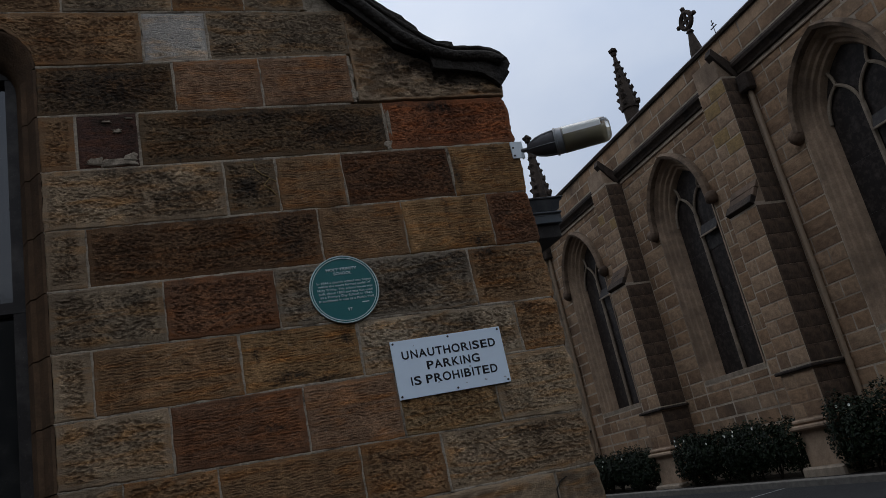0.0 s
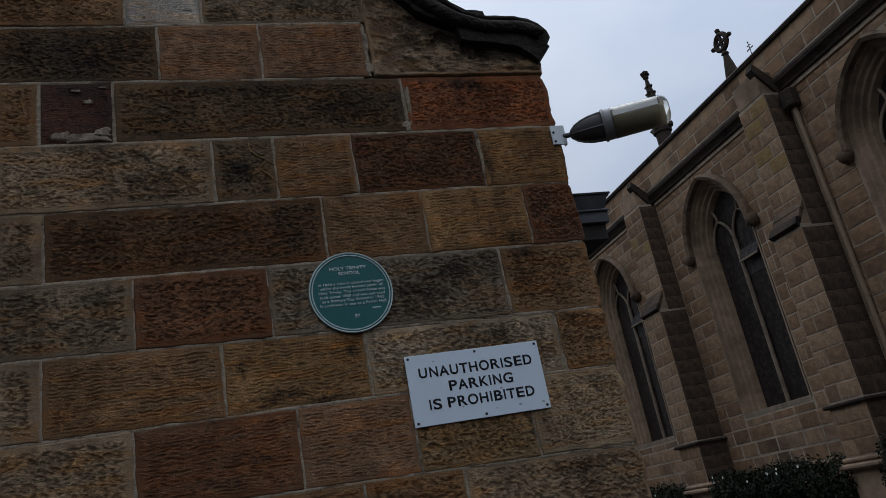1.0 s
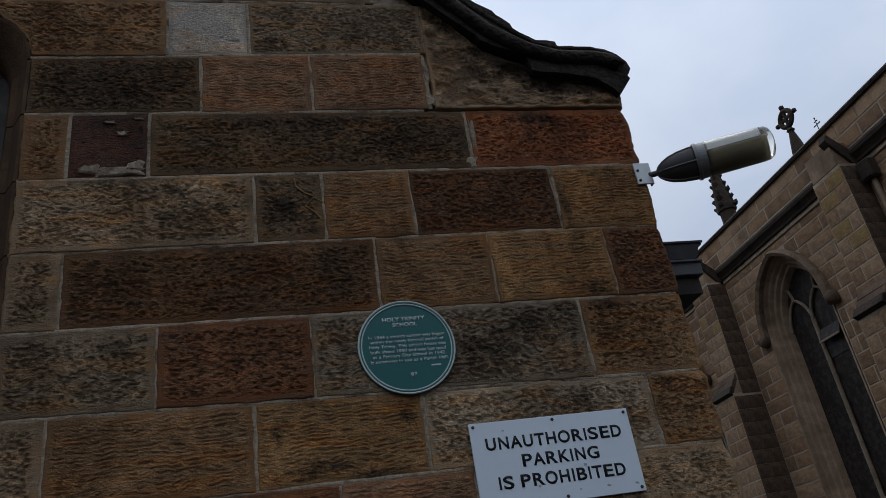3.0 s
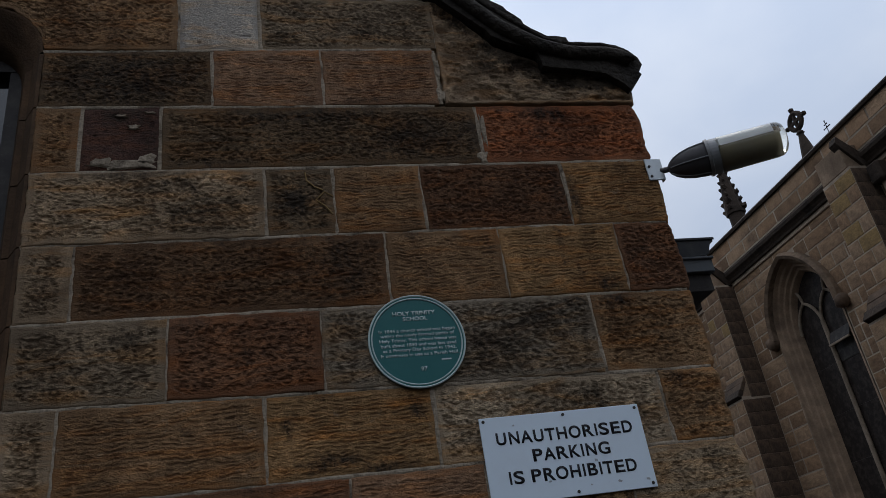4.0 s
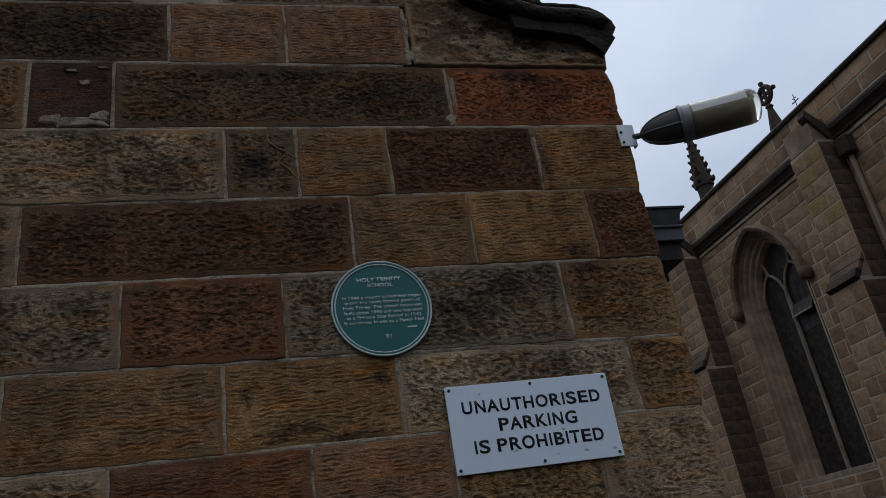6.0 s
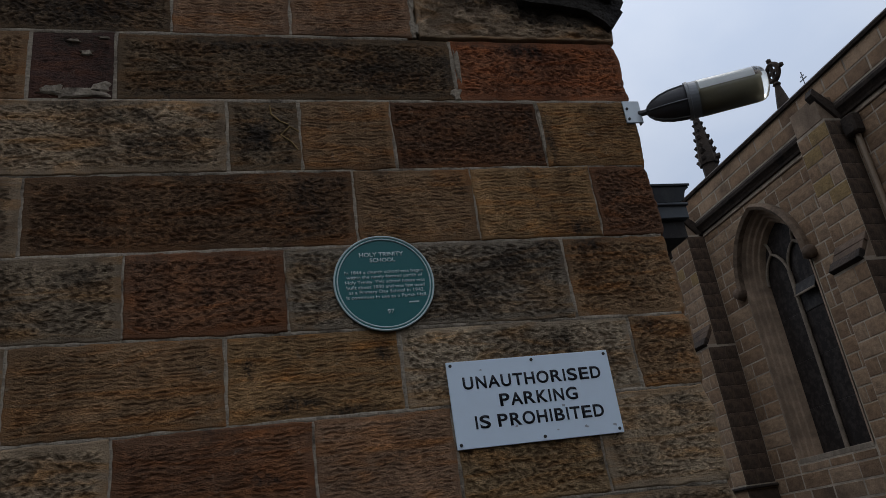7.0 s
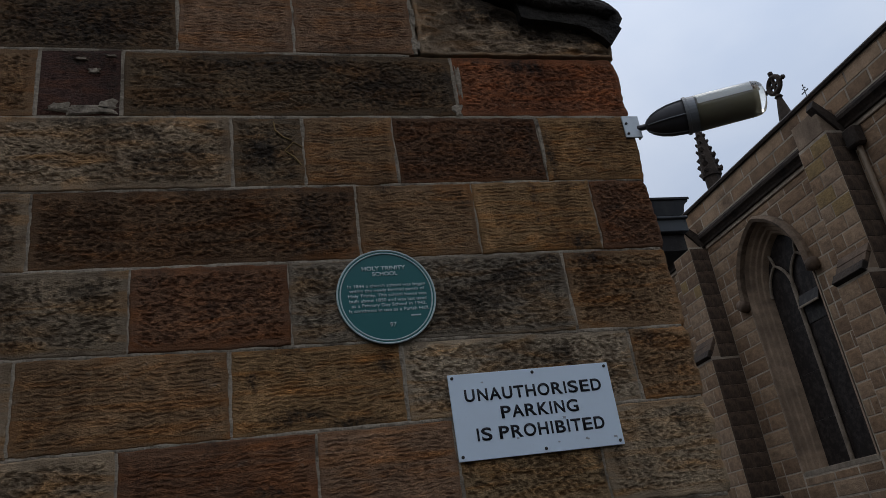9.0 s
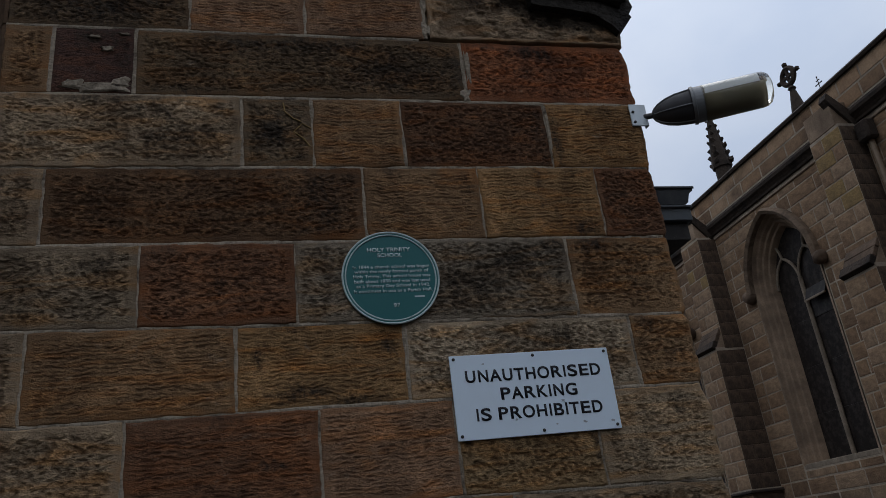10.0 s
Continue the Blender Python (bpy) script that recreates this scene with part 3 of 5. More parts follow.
# the pointing between the blocks: bed joints, then head joints
def joint(points, half):
    """A band of mortar along points (x, z), flush with the blocks' arrises."""
    bm = bmesh.new()
    rows = []
    for i, (x, z) in enumerate(points):
        (xa, za), (xb, zb) = points[max(i - 1, 0)], points[min(i + 1, len(points) - 1)]
        d = Vector((xb - xa, 0, zb - za)).normalized()
        side = Vector((-d.z, 0, d.x)) * half
        lift = 0.0022 * noise.noise(Vector((x * 14, z * 14, 2.0)))
        rows.append([bm.verts.new(Vector((x, y, z)) + k * side) for y, k in ((FACE + 0.03, 1), (FACE - 0.0015 + lift, 1), (FACE - 0.0035 + lift, 0.3), (FACE - 0.0035 + lift, -0.3), (FACE - 0.0015 + lift, -1), (FACE + 0.03, -1))])
    for a, b in zip(rows, rows[1:]):
        for k in range(6):
            bm.faces.new((a[k], a[(k + 1) % 6], b[(k + 1) % 6], b[k]))
    bm.faces.new(rows[0]), bm.faces.new(rows[-1][::-1])
    part("mortar_joint", bm, MORTAR, school_wall)


for i, joints, _ in LAYOUT:
    end = min(joints[-1], CORNER) - 0.03
    n = int((end - joints[0]) / 0.03)
    joint([(joints[0] + (end - joints[0]) * k / n, course(i + 1, joints[0] + (end - joints[0]) * k / n)) for k in range(n + 1)], 0.0085)
    for x in joints[1:] if joints[-1] < CORNER else joints[1:-1]:
        z0, z1 = course(i + 1, x) + 0.009, course(i, x) - 0.009
        joint([(x, z0 + (z1 - z0) * k / 8) for k in range(9)], 0.0095)

# the wall beyond the window and the upper gable
TONES = [BR, GT, TN, DK, OG, RB, PINK, BR]


def fill_course(xa, xb, z0, z1, seed):
    r, x = random.Random(seed), xa
    while x < xb - 0.05:
        w = r.uniform(0.45, 0.95)
        end = xb if xb - x - w < 0.35 else x + w
        stone(x, end, lambda _: z0, lambda _: z1, r.choice(TONES), r.uniform(-0.002, 0.004), seed=seed * 31 + int(x * 10), step=(0.03, 0.02))
        x = end


for i in range(len(COURSES) - 1):
    z1, z0 = COURSES[i][0], COURSES[i + 1][0]
    reach = max(LEFT_END, 2 * APEX - 1.9 + max(0.0, z1 - 3.87) / 0.98 + (0.16 if z1 > 3.87 else 0.0))
    fill_course(reach, -0.9 if i == 0 else WX0 - 0.01, z0, z1, 400 + i)
z0 = 4.80
while z0 < 7.0:
    z1 = z0 + 0.31
    half = 1.9 - APEX - (z1 - 4.14) / 0.98 - 0.12
    fill_course(APEX - half, APEX + half, z0, z1, 500 + int(z0 * 10))
    z0 = z1

# chamfered jamb blocks round the window, one to a course
GROOVE = 0.12
for i in range(2, 11):
    zt, zb = min(course(i, JAMB), 4.15), course(i + 1, JAMB)
    if zt <= zb:
        continue
    bm = bmesh.new()
    rows = []
    for z in (zb + 0.003, zt - 0.003):
        rows.append([bm.verts.new((x, y, z)) for x, y in ((JAMB + 0.004, FACE + 0.05), (JAMB + 0.002, FACE - 0.003), (JAMB - 0.012, FACE - 0.001), (JAMB - 0.06, FACE + 0.075), (JAMB - 0.085, FACE + 0.08), (JAMB - GROOVE, FACE + 0.16), (JAMB - GROOVE, FACE + 0.3), (JAMB + 0.004, FACE + 0.3))])
    for k in range(8):
        bm.faces.new((rows[0][k], rows[0][(k + 1) % 8], rows[1][(k + 1) % 8], rows[1][k]))
    bm.faces.new(rows[0][::-1]), bm.faces.new(rows[1])
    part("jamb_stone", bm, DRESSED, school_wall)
# rounded head of the opening
bm = bmesh.new()
steps = [(0.0, FACE - 0.003), (0.012, FACE - 0.001), (0.06, FACE + 0.075), (0.085, FACE + 0.08), (GROOVE, FACE + 0.16), (GROOVE, FACE + 0.3)]
loops = [[bm.verts.new((x, y, z)) for x, z in window_outline(g)[1:-1]] for g, y in steps]
for a, b in zip(loops, loops[1:]):
    for k in range(len(a) - 1):
        bm.faces.new((a[k], a[k + 1], b[k + 1], b[k]))
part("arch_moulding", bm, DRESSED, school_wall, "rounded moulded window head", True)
part("sill_stone", boxed(WX0 - 0.1, WX1 + 0.08, FACE - 0.05, FACE + 0.3, WSILL - 0.14, WSILL, 0.012), DRESSED, school_wall)

# smears of pointing mortar
for cx, cz, w, h, seed in ((1.535, 3.60, 0.055, 0.07, 1), (1.40, 3.93, 0.05, 0.09, 2), (0.12, 3.60, 0.28, 0.045, 3), (1.405, 4.08, 0.03, 0.16, 4), (1.87, 3.42, 0.02, 0.26, 5), (1.56, 3.75, 0.025, 0.2, 6), (0.09, 3.83, 0.06, 0.018, 7), (0.14, 3.775, 0.05, 0.03, 8), (0.20, 3.845, 0.05, 0.015, 9), (0.03, 3.615, 0.08, 0.05, 12), (0.19, 3.62, 0.09, 0.06, 13)):
    rng = random.Random(seed)
    bm = bmesh.new()
    rim = []
    for k in range(14):
        t = 2 * math.pi * k / 14
        q = rng.uniform(0.5, 1.15)
        rim.append((cx + w / 2 * q * math.copysign(abs(math.cos(t)) ** 0.6, math.cos(t)), cz + h / 2 * q * math.copysign(abs(math.sin(t)) ** 0.6, math.sin(t))))
    back = [bm.verts.new((x, FACE + 0.02, z)) for x, z in rim]
    front = [bm.verts.new((x, FACE - 0.004, z)) for x, z in rim]
    mid = [bm.verts.new((cx + (x - cx) * 0.75, FACE - 0.009, cz + (z - cz) * 0.75)) for x, z in rim]
    for a, b in ((back, front), (front, mid)):
        for k in range(14):
            bm.faces.new((a[k], a[(k + 1) % 14], b[(k + 1) % 14], b[k]))
    bm.faces.new(mid)
    part("mortar_patch", bm, MORTAR, school_wall)

# ochre veins in the dark block of the fourth course
for pts in (((0.79, 3.545), (0.795, 3.505), (0.825, 3.475), (0.855, 3.46)), ((0.893, 3.43), (0.86, 3.452), (0.825, 3.415), (0.862, 3.385), (0.885, 3.35))):
    bm = bmesh.new()
    sweep(bm, [(x, FACE - 0.0045, z) for x, z in pts], 0.0032, 5, Vector((0, 1, 0)))
    part("vein", bm, OCHRE, school_wall, "ochre iron vein")

# an old crack low down by the corner
bm = bmesh.new()
sweep(bm, [(2.11, FACE - 0.006, 1.679), (2.07, FACE - 0.006, 1.661), (2.042, FACE - 0.006, 1.628), (2.041, FACE - 0.006, 1.578), (2.05, FACE - 0.006, 1.52)], 0.0035, 5, Vector((0, 1, 0)))
part("crack", bm, BLACK_STONE, school_wall, "dark curved crack")

# kneeler and raked coping
def weathered(poly, step, jitter, seed):
    """The same polygon with more corners, worn unevenly."""
    r, out = random.Random(seed), []
    for (xa, za), (xb, zb) in zip(poly, poly[1:] + poly[:1]):
        n = max(1, min(60, int(math.hypot(xb - xa, zb - za) / step)))
        for k in range(n):
            f = k / n
            out.append((xa + (xb - xa) * f + r.uniform(-jitter, jitter), za + (zb - za) * f + r.uniform(-jitter, jitter)))
    return out


def under_coping(x):
    pts = [(1.40, 4.49), (1.45, 4.48), (1.69, 4.21), (1.87, 4.13), (1.92, 4.06), (2.2, 4.04), (2.32, 3.95)]
    return float(np.interp(x, [p[0] for p in pts], [p[1] for p in pts]))


# the upper blots are soot together with painted shade below the coping
stone(1.412, CORNER, lambda x: 3.878, under_coping, (0.33, 0.235, 0.150), 0.006, 0.004, 0.010, 1.0, seed=901, kind="split",
      stains=[(0.55, 0.95, 0.5, 0.42, 1.5), (0.75, 0.75, 0.5, 0.4, 1.3), (0.24, 0.62, 0.16, 0.3, 0.75), (0.52, 0.35, 0.12, 0.22, 0.8), (0.80, 0.55, 0.16, 0.35, 0.95), (0.1, 0.95, 0.3, 0.2, 0.9)],
      name="kneeler_stone", label="grey-brown kneeler block with sooty crust and painted coping shade")
UP = lambda x, z, d: (x - d, z + d * 0.98)
COPE = [UP(1.60, 4.32, 3.2), (1.60, 4.32), (1.70, 4.215), (1.87, 4.155), (1.885, 4.06), (2.05, 4.045), (2.18, 4.02), (2.25, 3.965), (2.285, 3.93), (2.325, 3.975), (2.355, 4.01), (2.352, 4.03), (2.372, 4.07), (2.362, 4.115), (2.33, 4.16),
        (2.27, 4.19), (2.18, 4.205), (2.04, 4.20), (2.03, 4.235), (1.94, 4.24), (1.91, 4.265), (1.84, 4.315), (1.83, 4.345), (1.77, 4.39), (1.755, 4.42), (1.62, 4.52), UP(1.61, 4.55, 3.2)]
part("coping_stone", prism(weathered(COPE, 0.035, 0.005, 3), "y", FACE - 0.05, FACE + 0.46), BLACK_STONE, school_wall, "blackened moulded gable coping")
bm = bmesh.new()
sweep(bm, [(x, FACE - 0.055, z) for x, z in (UP(1.535, 4.475, 3.2), (1.535, 4.475), (1.71, 4.29), (1.80, 4.226), (1.89, 4.172), (2.02, 4.134), (2.12, 4.132), (2.20, 4.130), (2.27, 4.112), (2.315, 4.082))], 0.034, 12, Vector((0, 1, 0)))
for v in bm.verts:
    v.co += Vector((noise.noise(v.co * 11), 0, noise.noise(v.co * 11 + Vector((3, 0, 0))))) * 0.007
part("coping_roll", bm, BLACK_STONE, school_wall, "blackened roll moulding", True)
bm = bmesh.new()
sweep(bm, [(x, FACE - 0.048, z) for x, z in (UP(1.60, 4.495, 3.2), (1.60, 4.495), (1.76, 4.355), (1.92, 4.222), (2.05, 4.188), (2.2, 4.188), (2.30, 4.155), (2.345, 4.10))], 0.014, 8, Vector((0, 1, 0)))
part("coping_fillet", bm, BLACK_STONE, school_wall, smooth=True)

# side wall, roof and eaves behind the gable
# unseen length past y 13.5 is added to block sky from the church
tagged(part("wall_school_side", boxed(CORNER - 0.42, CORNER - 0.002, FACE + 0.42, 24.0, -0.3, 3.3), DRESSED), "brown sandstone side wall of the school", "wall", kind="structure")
tagged(part("wall_school_end", boxed(LEFT_END, CORNER, 24.0, 24.4, -0.3, 3.3), DRESSED), "brown sandstone back wall of the school", "wall", kind="structure")
tagged(part("wall_school_far_side", boxed(LEFT_END, LEFT_END + 0.42, FACE + 0.42, 24.0, -0.3, 3.3), DRESSED), "brown sandstone far side wall of the school", "wall", kind="structure")
ROOF = [(2.56, 3.26), (2.56, 3.33), (APEX, 7.25), (-5.82, 3.33), (-5.82, 3.26), (APEX, 7.15)]
tagged(part("roof_school", prism(ROOF, "y", FACE + 0.43, 24.5), SLATE), "dark slate pitched roof of the school", "roof", kind="structure")
eaves = tagged(new("eaves_gutter"), "dark grey ogee gutter and blue-grey fascia along the school eaves", "gutter")
EY = 3.8
OGEE = [(2.33, 3.22), (2.60, 3.222), (2.625, 3.235), (2.632, 3.262), (2.640, 3.285), (2.662, 3.296), (2.662, 3.309), (2.33, 3.309)]
part("gutter", prism(OGEE, "y", EY, 13.4, 0.002), GUTTER, eaves)
part("gutter_lip", boxed(2.33, 2.668, EY - 0.006, EY, 3.303, 3.316, 0.002), GUTTER, eaves)
part("fascia", boxed(2.318, 2.628, EY + 0.004, 13.4, 3.145, 3.218, 0.003), FASCIA, eaves, "blue-grey painted fascia")
part("fascia_bead", boxed(2.318, 2.634, EY - 0.008, EY + 0.02, 3.206, 3.2185, 0.003), FASCIA, eaves)
# near-black paint puts the shadow below the eaves into the soffit's colour
part("soffit", boxed(2.312, 2.61, EY + 0.03, 13.4, 3.06, 3.143), TIMBER, eaves, "soffit painted dark for the eaves shadow")

# school window
window = tagged(part("window_1", boxed(WX0 + GROOVE - 0.01, WX1 - GROOVE + 0.01, FACE + 0.26, FACE + 0.27, WSILL, WHEAD - GROOVE + 0.01), TIMBER), "dark painted sash window reflecting grey sky", "window", kind="structure")
bm = bmesh.new()
a, b = WX0 + GROOVE, WX1 - GROOVE
for x0, x1, z0, z1 in ((a, a + 0.055, WSILL, 4.29), (b - 0.055, b, WSILL, 4.29), (a, b, WSILL, WSILL + 0.09), (a, b, 4.2, 4.29), (a, b, 2.93, 2.985), ((a + b) / 2 - 0.02, (a + b) / 2 + 0.02, WSILL, 4.29)):
    box(bm, x0, x1, FACE + 0.17 + (0.0 if x1 - x0 > 0.1 else 0.003), FACE + 0.26, z0, z1)
part("window_frame", bm, TIMBER, window)
for x0, x1 in ((a + 0.05, (a + b) / 2 - 0.015), ((a + b) / 2 + 0.015, b - 0.05)):
    for z0, z1 in ((WSILL + 0.08, 2.94), (2.98, 4.21)):
        part("pane", boxed(x0, x1, FACE + 0.225, FACE + 0.231, z0, z1), WINDOW_GLASS, window, "dark reflecting glass")

# ---- plaque ----
PX, PZ, PR = 1.149, 2.799, 0.179
plaque = tagged(new("wall_plaque"), "round green heritage plaque with pale raised lettering on the sandstone wall", "plaque")
turn = Matrix.Translation((PX, FACE - 0.006, PZ)) @ Matrix.Rotation(math.pi / 2, 4, "X")
bm = bmesh.new()
lathe(bm, [(0, PR * 0.97), (0.002, PR), (0.008, PR), (0.011, PR * 0.985), (0.011, PR * 0.94), (0.009, PR * 0.93), (0.009, 0.001)], turn, 72)
part("plate", bm, GREEN_PLATE, plaque)
for r, w in ((0.985, 0.0036), (0.925, 0.0028)):
    bm = bmesh.new()
    pts = [(PX + PR * r * math.cos(2 * math.pi * k / 72), FACE - 0.0165, PZ + PR * r * math.sin(2 * math.pi * k / 72)) for k in range(73)]
    sweep(bm, pts, w, 6, Vector((0, 1, 0)))
    part("rim", bm, PLAQUE_WHITE, plaque, "pale raised rim")
TY = FACE - 0.0165
for words, cx, cz, w, h in (
        ("HOLY TRINITY", 0.0, 0.108, 0.160, 0.0165), ("SCHOOL", 0.002, 0.086, 0.092, 0.0155),
        ("In 1844 a church school was begun", 0.004, 0.040, 0.282, 0.0165), ("within the newly formed parish of", 0.004, 0.022, 0.272, 0.0165),
        ("Holy Trinity. This school house was", 0.004, 0.003, 0.284, 0.0165), ("built about 1850 and was last used", 0.004, -0.016, 0.278, 0.0165),
        ("as a Primary Day School in 1942.", 0.006, -0.034, 0.270, 0.0165), ("It continues in use as a Parish Hall.", 0.005, -0.053, 0.286, 0.0165),
        ("97", 0.012, -0.108, 0.024, 0.016)):
    lettering(words, PX + cx - w / 2, PX + cx + w / 2, PZ + cz - h / 2, PZ + cz + h / 2, TY, PLAQUE_WHITE, plaque, 0.012 if len(words) > 14 else 0.022, 0.002)
part("lettering_bar", boxed(PX + 0.080, PX + 0.116, TY, TY + 0.002, PZ - 0.080, PZ - 0.075), PLAQUE_WHITE, plaque)

# ---- parking sign ----
# widths of grotesque capitals in parts of the type size: the step to the next letter, the left and the right edge
CAPS = {"U": (722, 79, 641), "N": (722, 76, 640), "A": (667, 4, 662), "T": (611, 23, 588), "H": (722, 80, 642), "O": (778, 48, 732), "R": (722, 79, 705), "I": (278, 84, 196), "S": (667, 45, 612),
        "E": (667, 79, 621), "D": (722, 77, 672), "P": (667, 77, 622), "K": (667, 73, 660), "G": (778, 53, 711), "B": (667, 73, 622), " ": (278, 0, 0)}


def sign_line(words, x0, x1, z0, z1, y, parent):
    """A line of capitals between x0 and x1, each letter a part of its own."""
    full = sum(CAPS[c][0] for c in words[:-1]) + CAPS[words[-1]][2] - CAPS[words[0]][1]
    pen, scale = -CAPS[words[0]][1], (x1 - x0) / full
    for c in words:
        step, a, b = CAPS[c]
        if c != " ":
            over = 0.012 * (z1 - z0) if c in "OSG" else 0.0
            lettering(c, x0 + (pen + a) * scale, x0 + (pen + b) * scale, z0 - over, z1 + over, y, BLACK_INK, parent, 0.021 if c != "I" else 0.0, 0.001, "letter")
        pen += step



sign = tagged(new("parking_sign"), "white rectangular sign plate with black capitals screwed to the wall", "sign")
SX0, SX1, SZ0, SZ1 = 1.327, 1.930, 2.195, 2.492
SY = FACE - 0.016
plate = part("plate", boxed(SX0, SX1, SY, SY + 0.005, SZ0, SZ1, 0.0015), WHITE_PLATE, sign)
SW, SH = SX1 - SX0, SZ1 - SZ0
for words, u0, u1, v0, v1 in (("UNAUTHORISED", 0.085, 0.93, 0.19, 0.335), ("PARKING", 0.285, 0.76, 0.415, 0.56), ("IS PROHIBITED", 0.124, 0.90, 0.645, 0.79)):
    sign_line(words, SX0 + u0 * SW, SX0 + u1 * SW, SZ1 - v1 * SH, SZ1 - v0 * SH, SY - 0.0012, sign)
for u, v, size, seed in ((0.66, 0.62, 0.012, 1), (0.775, 0.885, 0.010, 2), (0.36, 0.80, 0.009, 3), (0.955, 0.90, 0.011, 4), (0.20, 0.12, 0.006, 5), (0.60, 0.89, 0.006, 6)):
    r, bm = random.Random(seed), bmesh.new()
    rim = [(SX0 + u * SW + size * r.uniform(0.3, 1.0) * math.cos(a * 0.785), SZ1 - v * SH + size * r.uniform(0.2, 0.7) * math.sin(a * 0.785)) for a in range(8)]
    front, back = [bm.verts.new((x, SY - 0.0007, z)) for x, z in rim], [bm.verts.new((x, SY + 0.001, z)) for x, z in rim]
    bm.faces.new(front)
    for k in range(8):
        bm.faces.new((front[k], front[(k + 1) % 8], back[(k + 1) % 8], back[k]))
    part("scuff", bm, SCUFF, sign, "grey scuff mark on the enamel")
for u, v in ((0.025, 0.045), (0.515, 0.045), (0.975, 0.045), (0.025, 0.95), (0.515, 0.95), (0.975, 0.95)):
    bm = bmesh.new()
    lathe(bm, [(-0.012, 0.003), (0.0, 0.0058), (0.0025, 0.0055), (0.004, 0.002)], Matrix.Translation((SX0 + u * SW, SY, SZ1 - v * SH)) @ Matrix.Rotation(math.pi / 2, 4, "X"), 10)
    part("screw", bm, BOLT, sign)

# ---- lamp on the corner ----
lamp = tagged(new("wall_lamp"), "grey bullet-shaped outdoor lamp with clear bowl bracketed to the wall corner", "lamp")
part("bracket_plate", boxed(2.258, 2.336, FACE - 0.014, FACE - 0.006, 3.458, 3.566, 0.002), STEEL, lamp, "galvanised steel bracket plate")
part("bracket_flange", boxed(2.329, 2.3355, FACE - 0.0125, FACE + 0.012, 3.459, 3.565, 0.001), STEEL, lamp)
for z in (3.476, 3.526):
    bm = bmesh.new()
    lathe(bm, [(-0.004, 0.006), (0.006, 0.006), (0.008, 0.003)], Matrix.Translation((2.272, FACE - 0.012, z)) @ Matrix.Rotation(math.pi / 2, 4, "X"), 8)
    part("bolt", bm, BOLT, lamp)
NOSE, TIP = Vector((2.354, 3.495, 3.503)), Vector((2.780, 3.255, 3.494))
axis = (TIP - NOSE)
LEN = axis.length
q = Matrix.Translation(NOSE) @ axis.to_track_quat("Z", "Y").to_matrix().to_4x4()
bm = bmesh.new()
sweep(bm, [(2.325, FACE - 0.005, 3.506), tuple(NOSE - axis * 0.02), tuple(NOSE + axis * 0.06)], 0.013, 10, Vector((0, 0, 1)))
part("arm", bm, LAMP_GREY, lamp)
bm = bmesh.new()
lathe(bm, [(0.0, 0.014), (0.006, 0.024), (0.03, 0.043), (0.06, 0.058), (0.1, 0.069), (0.145, 0.074), (0.172, 0.075), (0.174, 0.02)], q, 32)
part("housing", bm, LAMP_GREY, lamp, "dark grey bullet housing", True)
for k in range(6):
    bm = bmesh.new()
    t = 2 * math.pi * k / 6 + 0.35
    sweep(bm, [q @ Vector((r * math.cos(t), r * math.sin(t), h)) for h, r in ((0.01, 0.027), (0.03, 0.045), (0.06, 0.060), (0.1, 0.071), (0.145, 0.076), (0.17, 0.077))], 0.0028, 5, Vector((0, 0, 1)))
    part("rib", bm, LAMP_COLLAR, lamp)
bm = bmesh.new()
lathe(bm, [(0.166, 0.05), (0.166, 0.081), (0.178, 0.083), (0.181, 0.078), (0.214, 0.077), (0.216, 0.05)], q, 32)
part("collar", bm, LAMP_COLLAR, lamp, "pale grey collar")
bm = bmesh.new()
lathe(bm, [(0.212, 0.077), (0.216, 0.0785), (LEN - 0.045, 0.0755), (LEN - 0.024, 0.072), (LEN - 0.008, 0.061), (LEN, 0.042)], q, 32)
bowl = part("bowl", bm, CLEAR, lamp, "clear weathered bowl", True)
bowl.visible_shadow = False
bm = bmesh.new()
half = []
for h, r in ((0.22, 0.0715), (LEN - 0.055, 0.0685), (LEN - 0.03, 0.060)):
    half.append([bm.verts.new(q @ Vector((r * math.cos(math.radians(a)), r * math.sin(math.radians(a)), h))) for a in range(173, 370, 14)])
for a, b in zip(half, half[1:]):
    for k in range(len(a) - 1):
        bm.faces.new((a[k], a[k + 1], b[k + 1], b[k]))
for hrow in (half[0], half[-1]):
    bm.faces.new(hrow)
bm.faces.new((half[0][0], half[1][0], half[1][-1], half[0][-1]))
bm.faces.new((half[1][0], half[2][0], half[2][-1], half[1][-1]))
part("reflector_tray", bm, LAMP_TRAY, lamp, "olive reflector tray inside the bowl", True)

# white strip added to imitate sky showing through the top of the bowl
bm = bmesh.new()
rows = []
for h in (0.222, LEN - 0.05):
    for r in (0.0745, 0.0725):
        rows.append([bm.verts.new(q @ Vector((r * math.cos(math.radians(a)), r * math.sin(math.radians(a)), h))) for a in range(2, 179, 25)])
for k in range(7):
    for a, b in ((0, 2), (1, 3), (0, 1), (2, 3)):
        bm.faces.new((rows[a][k], rows[a][k + 1], rows[b][k + 1], rows[b][k]))
part("sky_strip", bm, LAMP_WHITE, lamp, "added white strip standing in for sky through the bowl")

# ---- church ----
church = tagged(new("church"), "sandstone gothic church with buttresses and traceried pointed windows", "church")
CX, CTOP = 12.0, 9.0
BAYS, SPRING, SILL = (9.45, 14.88, 20.31), 6.84, 2.9
OFF = 0.48


